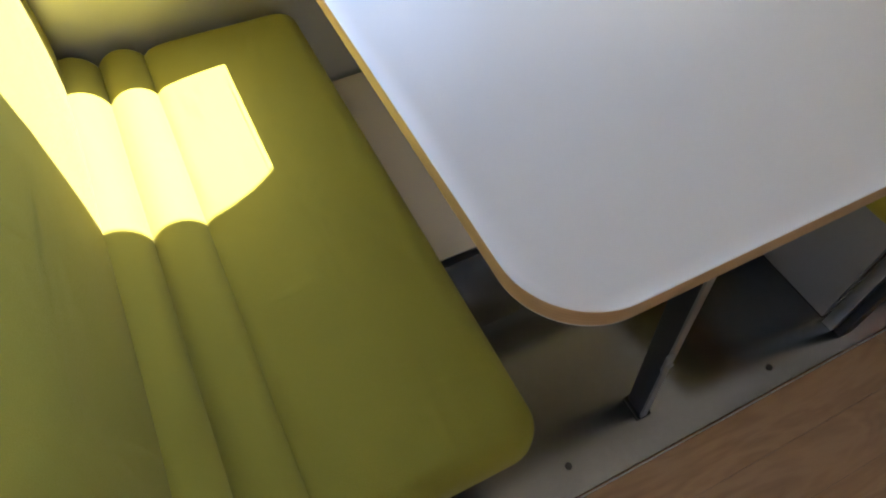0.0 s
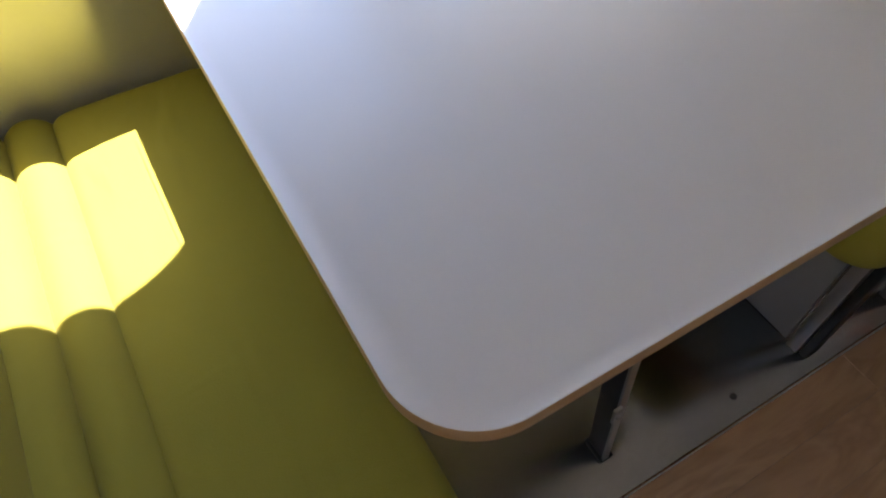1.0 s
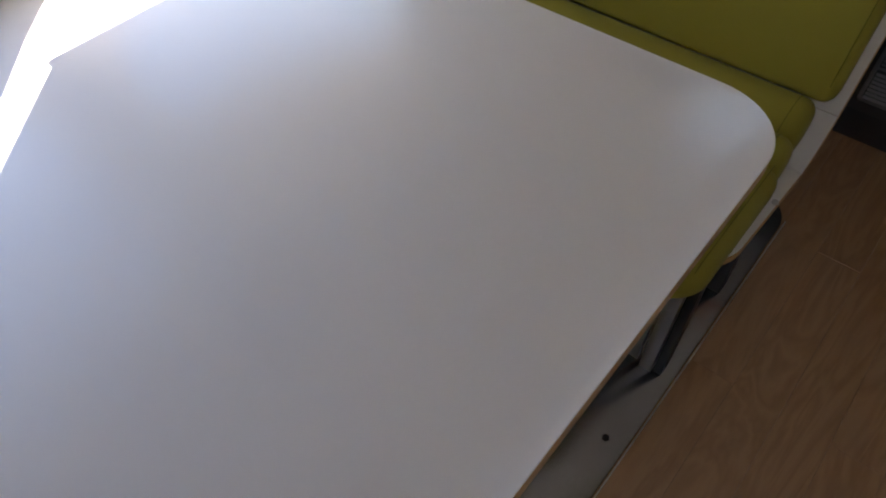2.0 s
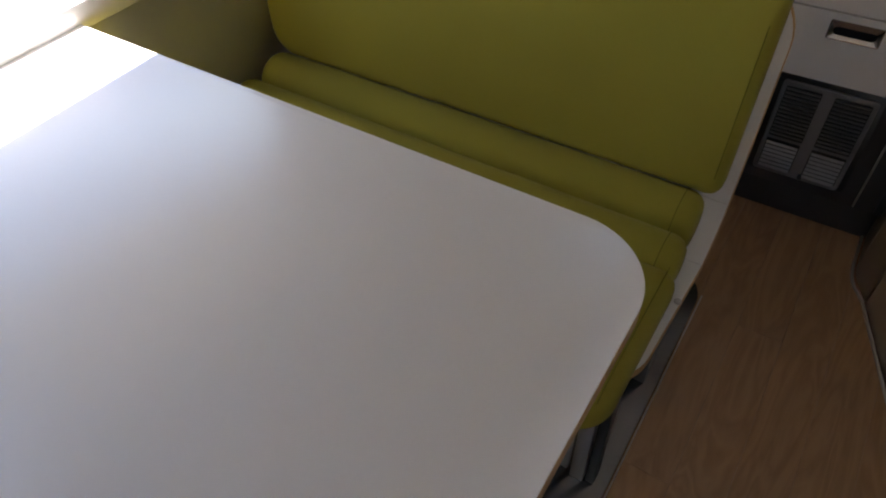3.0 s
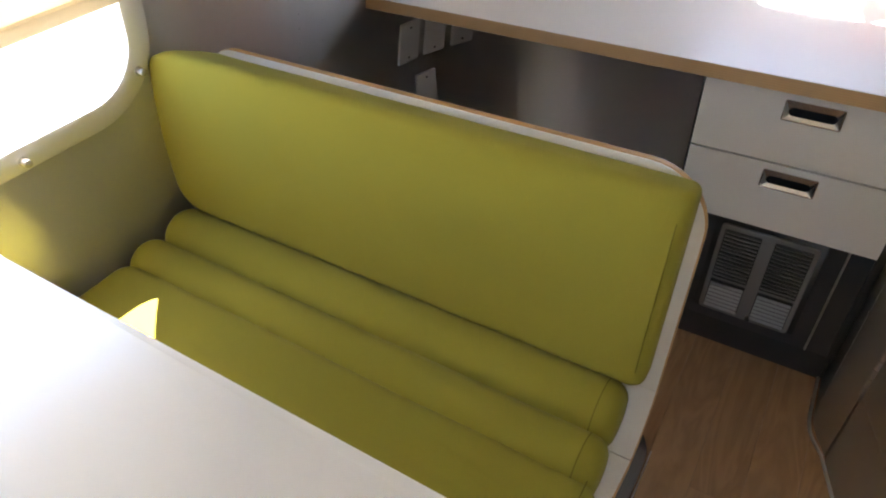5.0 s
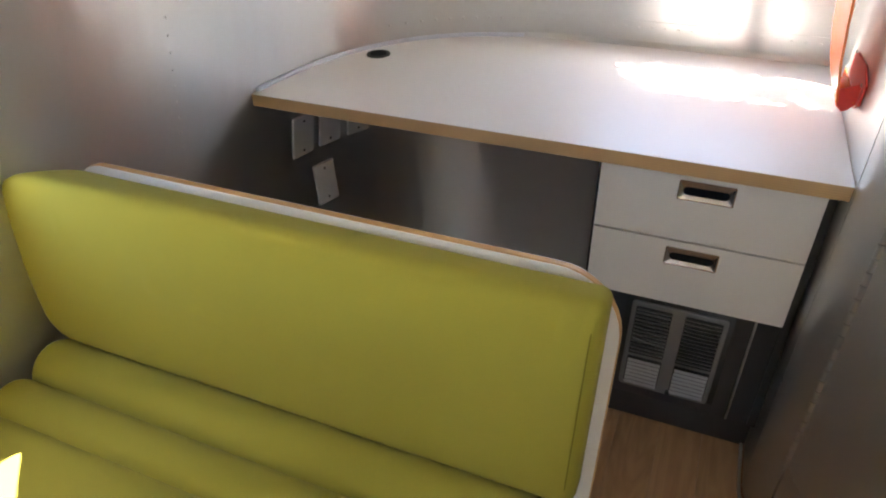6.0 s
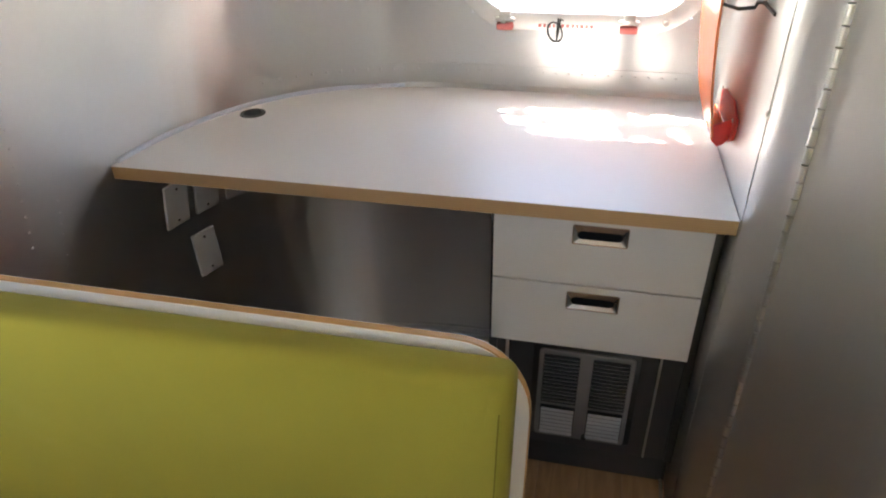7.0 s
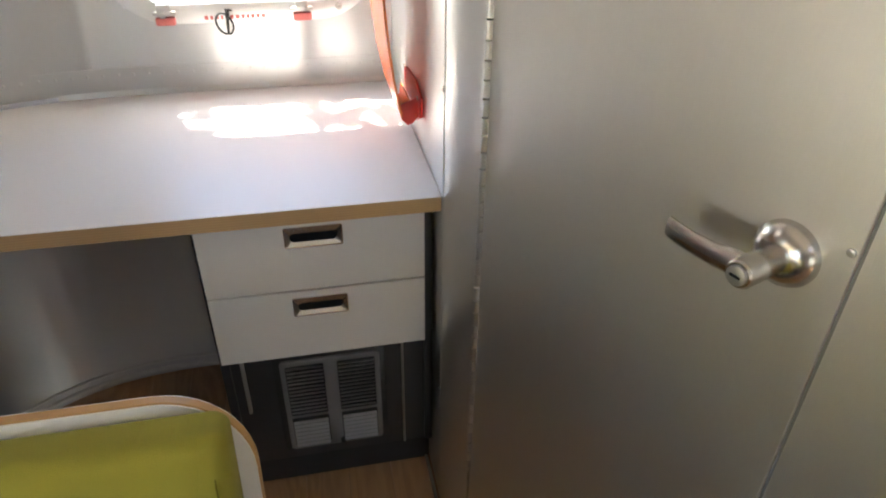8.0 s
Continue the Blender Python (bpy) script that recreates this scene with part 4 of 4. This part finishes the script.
# added backing strips block daylight through the gaps at latch and hinge
for name, at_, mt in (("latch_gap_backing", LATCH, RUBBER), ("hinge_gap_backing", HINGE, RUBBER)):
    q = frame_of(at_, DOOR_U, (0, 0, 1), DOOR_N)
    part(name, slab(bmesh.new(), [(-0.02, 0.0), (0.02, 0.0), (0.02, 1.89), (-0.02, 1.89)], -0.05, -0.0312, q), mt, door, "unseen dark backing added to keep daylight out of the door gap")
# grey strip added in the latch gap; its colour stands for the gap's shade
part("gap_filler", slab(bmesh.new(), [(W - 0.0017, 0.217), (W + 0.0012, 0.217), (W + 0.0012, 1.805), (W - 0.0017, 1.805)], -0.010, -0.0012, dm), GRILLE, door, "grey strip added as the shade of the door gap")
# seam and fixings on the partition
part("trim_seam", box(bmesh.new(), 0.2788, 0.2797, 1.664, 1.6672, 0.0, 1.9, 0.0003, 1), ALU_TRIM).data.name = "trim_seam"
for z in (0.33, 0.93, 1.52):
    m = frame_of((0.2790, 1.6656, z), (0, -1, 0), (0, 0, 1), (-1, 0, 0))
    part("screw", lathe(bmesh.new(), ((0.0048, 0.0), (0.0046, 0.0018), (0.0026, 0.003)), m, 10), PALE_STEEL, bpy.data.objects["trim_seam"], "round screw head")
tagged(bpy.data.objects["trim_seam"], "narrow aluminium cover strip on the partition", "trim", kind="structure")

# ---- orange holder on the partition ----
hold = thing("magazine_holder", "orange acrylic holder screwed to the aluminium partition", "holder")
bm = bmesh.new()
prof = [(0.272, 0.812), (0.266, 0.797), (0.257, 0.793), (0.249, 0.801), (0.241, 0.83), (0.233, 0.88), (0.226, 0.94), (0.221, 1.0), (0.218, 1.06), (0.215, 1.12), (0.213, 1.18)]
cols = []
for y in (1.865, 1.90, 1.97, 2.05, 2.10):
    cols.append([bm.verts.new((x, y if z > 0.84 else 1.93 + (y - 1.95) * (0.55 + 0.45 * (z - 0.79) / 0.05), z)) for x, z in prof])
for a, b in zip(cols, cols[1:]):
    for i in range(len(prof) - 1):
        bm.faces.new((a[i], a[i + 1], b[i + 1], b[i]))
sheet = part("sheet", bm, ORANGE, hold, "curved orange acrylic sheet", angle=70)
sm = sheet.modifiers.new("thickness", 'SOLIDIFY')
sm.thickness, sm.offset = 0.004, 0
m = frame_of((0.2795, 0, 0), (0, -1, 0), (0, 0, 1), (-1, 0, 0))
fl = dense([(-1.995, 0.802), (-1.885, 0.795), (-1.845, 0.815), (-1.838, 0.852), (-1.90, 0.868), (-2.00, 0.858), (-2.03, 0.848), (-2.02, 0.815)], 0.01)
part("flange", slab(bmesh.new(), fl, 0.0, 0.004, m, r=0.001, seg=1), RED, hold, "red acrylic flange")
for y, z in ((1.87, 0.842), (2.015, 0.855)):
    part("screw", lathe(bmesh.new(), ((0.004, 0.004), (0.0036, 0.006), (0.002, 0.0066)), m @ pose(-y, z, 0), 10), PALE_STEEL, hold)
gm_ = frame_of((0, 1.872, 0), (1, 0, 0), (0, 0, 1), (0, -1, 0))
end = [(0.2785, 0.846), (0.2785, 0.812)] + prof[1:5]
part("gusset", slab(bmesh.new(), end[::-1], 0.0, 0.004, gm_), RED, hold, "red acrylic end gusset")
bm = tube(bmesh.new(), [(0.215, 1.90, 1.05), (0.222, 1.875, 1.036), (0.245, 1.86, 1.032), (0.268, 1.855, 1.036), (0.270, 1.85, 1.045), (0.274, 1.82, 1.05), (0.279, 1.76, 1.046)], 0.003, 8)
part("wire_hook", bm, DARK_STEEL, hold, "bent dark wire hook")

# ---- tree outside, shading the rear window ----
tree = thing("tree", "leafy tree outside with a limb over the trailer's rear", "tree")
rng = random.Random(4)
bm = tube(bmesh.new(), [(-2.6, 4.4, -0.5), (-2.55, 4.35, 0.8), (-2.4, 4.25, 2.0), (-2.3, 4.1, 3.0), (-2.35, 4.1, 4.2)], 0.1, 10, (0.15, 0.12, 0.10, 0.08, 0.04))
part("trunk", bm, BARK, tree)
bm = tube(bmesh.new(), [(-2.38, 4.22, 2.2), (-1.7, 3.75, 2.75), (-1.0, 3.2, 2.85), (-0.55, 2.86, 2.74)], 0.03, 8, (0.05, 0.035, 0.022, 0.01))
for q in ((-2.3, 4.1, 3.0),):
    tube(bm, [q, (-2.9, 4.5, 3.7), (-3.3, 4.6, 4.2)], 0.03, 8, (0.05, 0.03, 0.01))
part("limb", bm, BARK, tree)
verts, faces = [], []


def leaf(c, size):
    a = Vector((rng.uniform(-1, 1), rng.uniform(-1, 1), rng.uniform(-1, 1))).normalized()
    b = a.orthogonal().normalized()
    k = len(verts)
    n = a.cross(b) * size * 0.12
    for p in (c - a * size, c - b * size * 0.4 + n, c + a * size, c + b * size * 0.4 + n):
        verts.append(tuple(p))
    faces.append((k, k + 1, k + 2))
    faces.append((k, k + 2, k + 3))


for c, rad, count in (((-0.46, 2.85, 2.65), (0.42, 0.06, 0.06), 30), ((-0.29, 2.90, 2.66), (0.12, 0.15, 0.10), 12), ((-0.9, 3.3, 3.0), (0.4, 0.3, 0.25), 200),
                      ((-1.7, 3.8, 3.0), (0.5, 0.45, 0.4), 350), ((-2.4, 4.2, 4.0), (0.9, 0.8, 0.9), 1500), ((-3.2, 4.6, 4.3), (0.6, 0.6, 0.5), 500)):
    for i in range(count):
        d = Vector((rng.gauss(0, 0.5), rng.gauss(0, 0.5), rng.gauss(0, 0.5)))
        leaf(Vector((c[0] + d.x * rad[0], c[1] + d.y * rad[1], c[2] + d.z * rad[2])), rng.uniform(0.025, 0.045) * (2.1 if c[2] < 2.7 else 1))
me = bpy.data.meshes.new("crown")
me.from_pydata(verts, [], faces)
me.materials.append(LEAF)
crown = new("crown", me)
crown.parent = tree
tagged(crown, "many small green leaves", kind="stuff")

# ---- floor planks ----
PW, PL_ = 0.096, 1.28
k = 0
for i in range(-9, 18):
    x0 = -0.1015 + PW * i
    y = -2.05 - 0.43 * ((i * 2) % 3)
    while y < 2.4:
        a, b = max(y, -2.045), min(y + PL_, 2.395)
        y += PL_
        if b - a < 0.05:
            continue
        # the steel plate takes the ground west of the aisle
        spans = [(x0, x0 + PW, a, b)]
        if x0 < -0.01 and b > -0.902:
            spans = [(x0, x0 + PW, a, -0.902)] if a < -0.95 else []
            if b > 1.35:
                spans.append((x0, x0 + PW, max(a, 1.3), b))
        for sx0, sx1, sa, sb in spans:
            if sx1 - sx0 < 0.01 or sb - sa < 0.02:
                continue
            bm = box(bmesh.new(), sx0 + 0.0002, sx1 - 0.0002, sa + 0.0002, sb - 0.0002, -0.006, 0.0, 0.0003, 1)
            part("plank", bm, PLANK, floor)
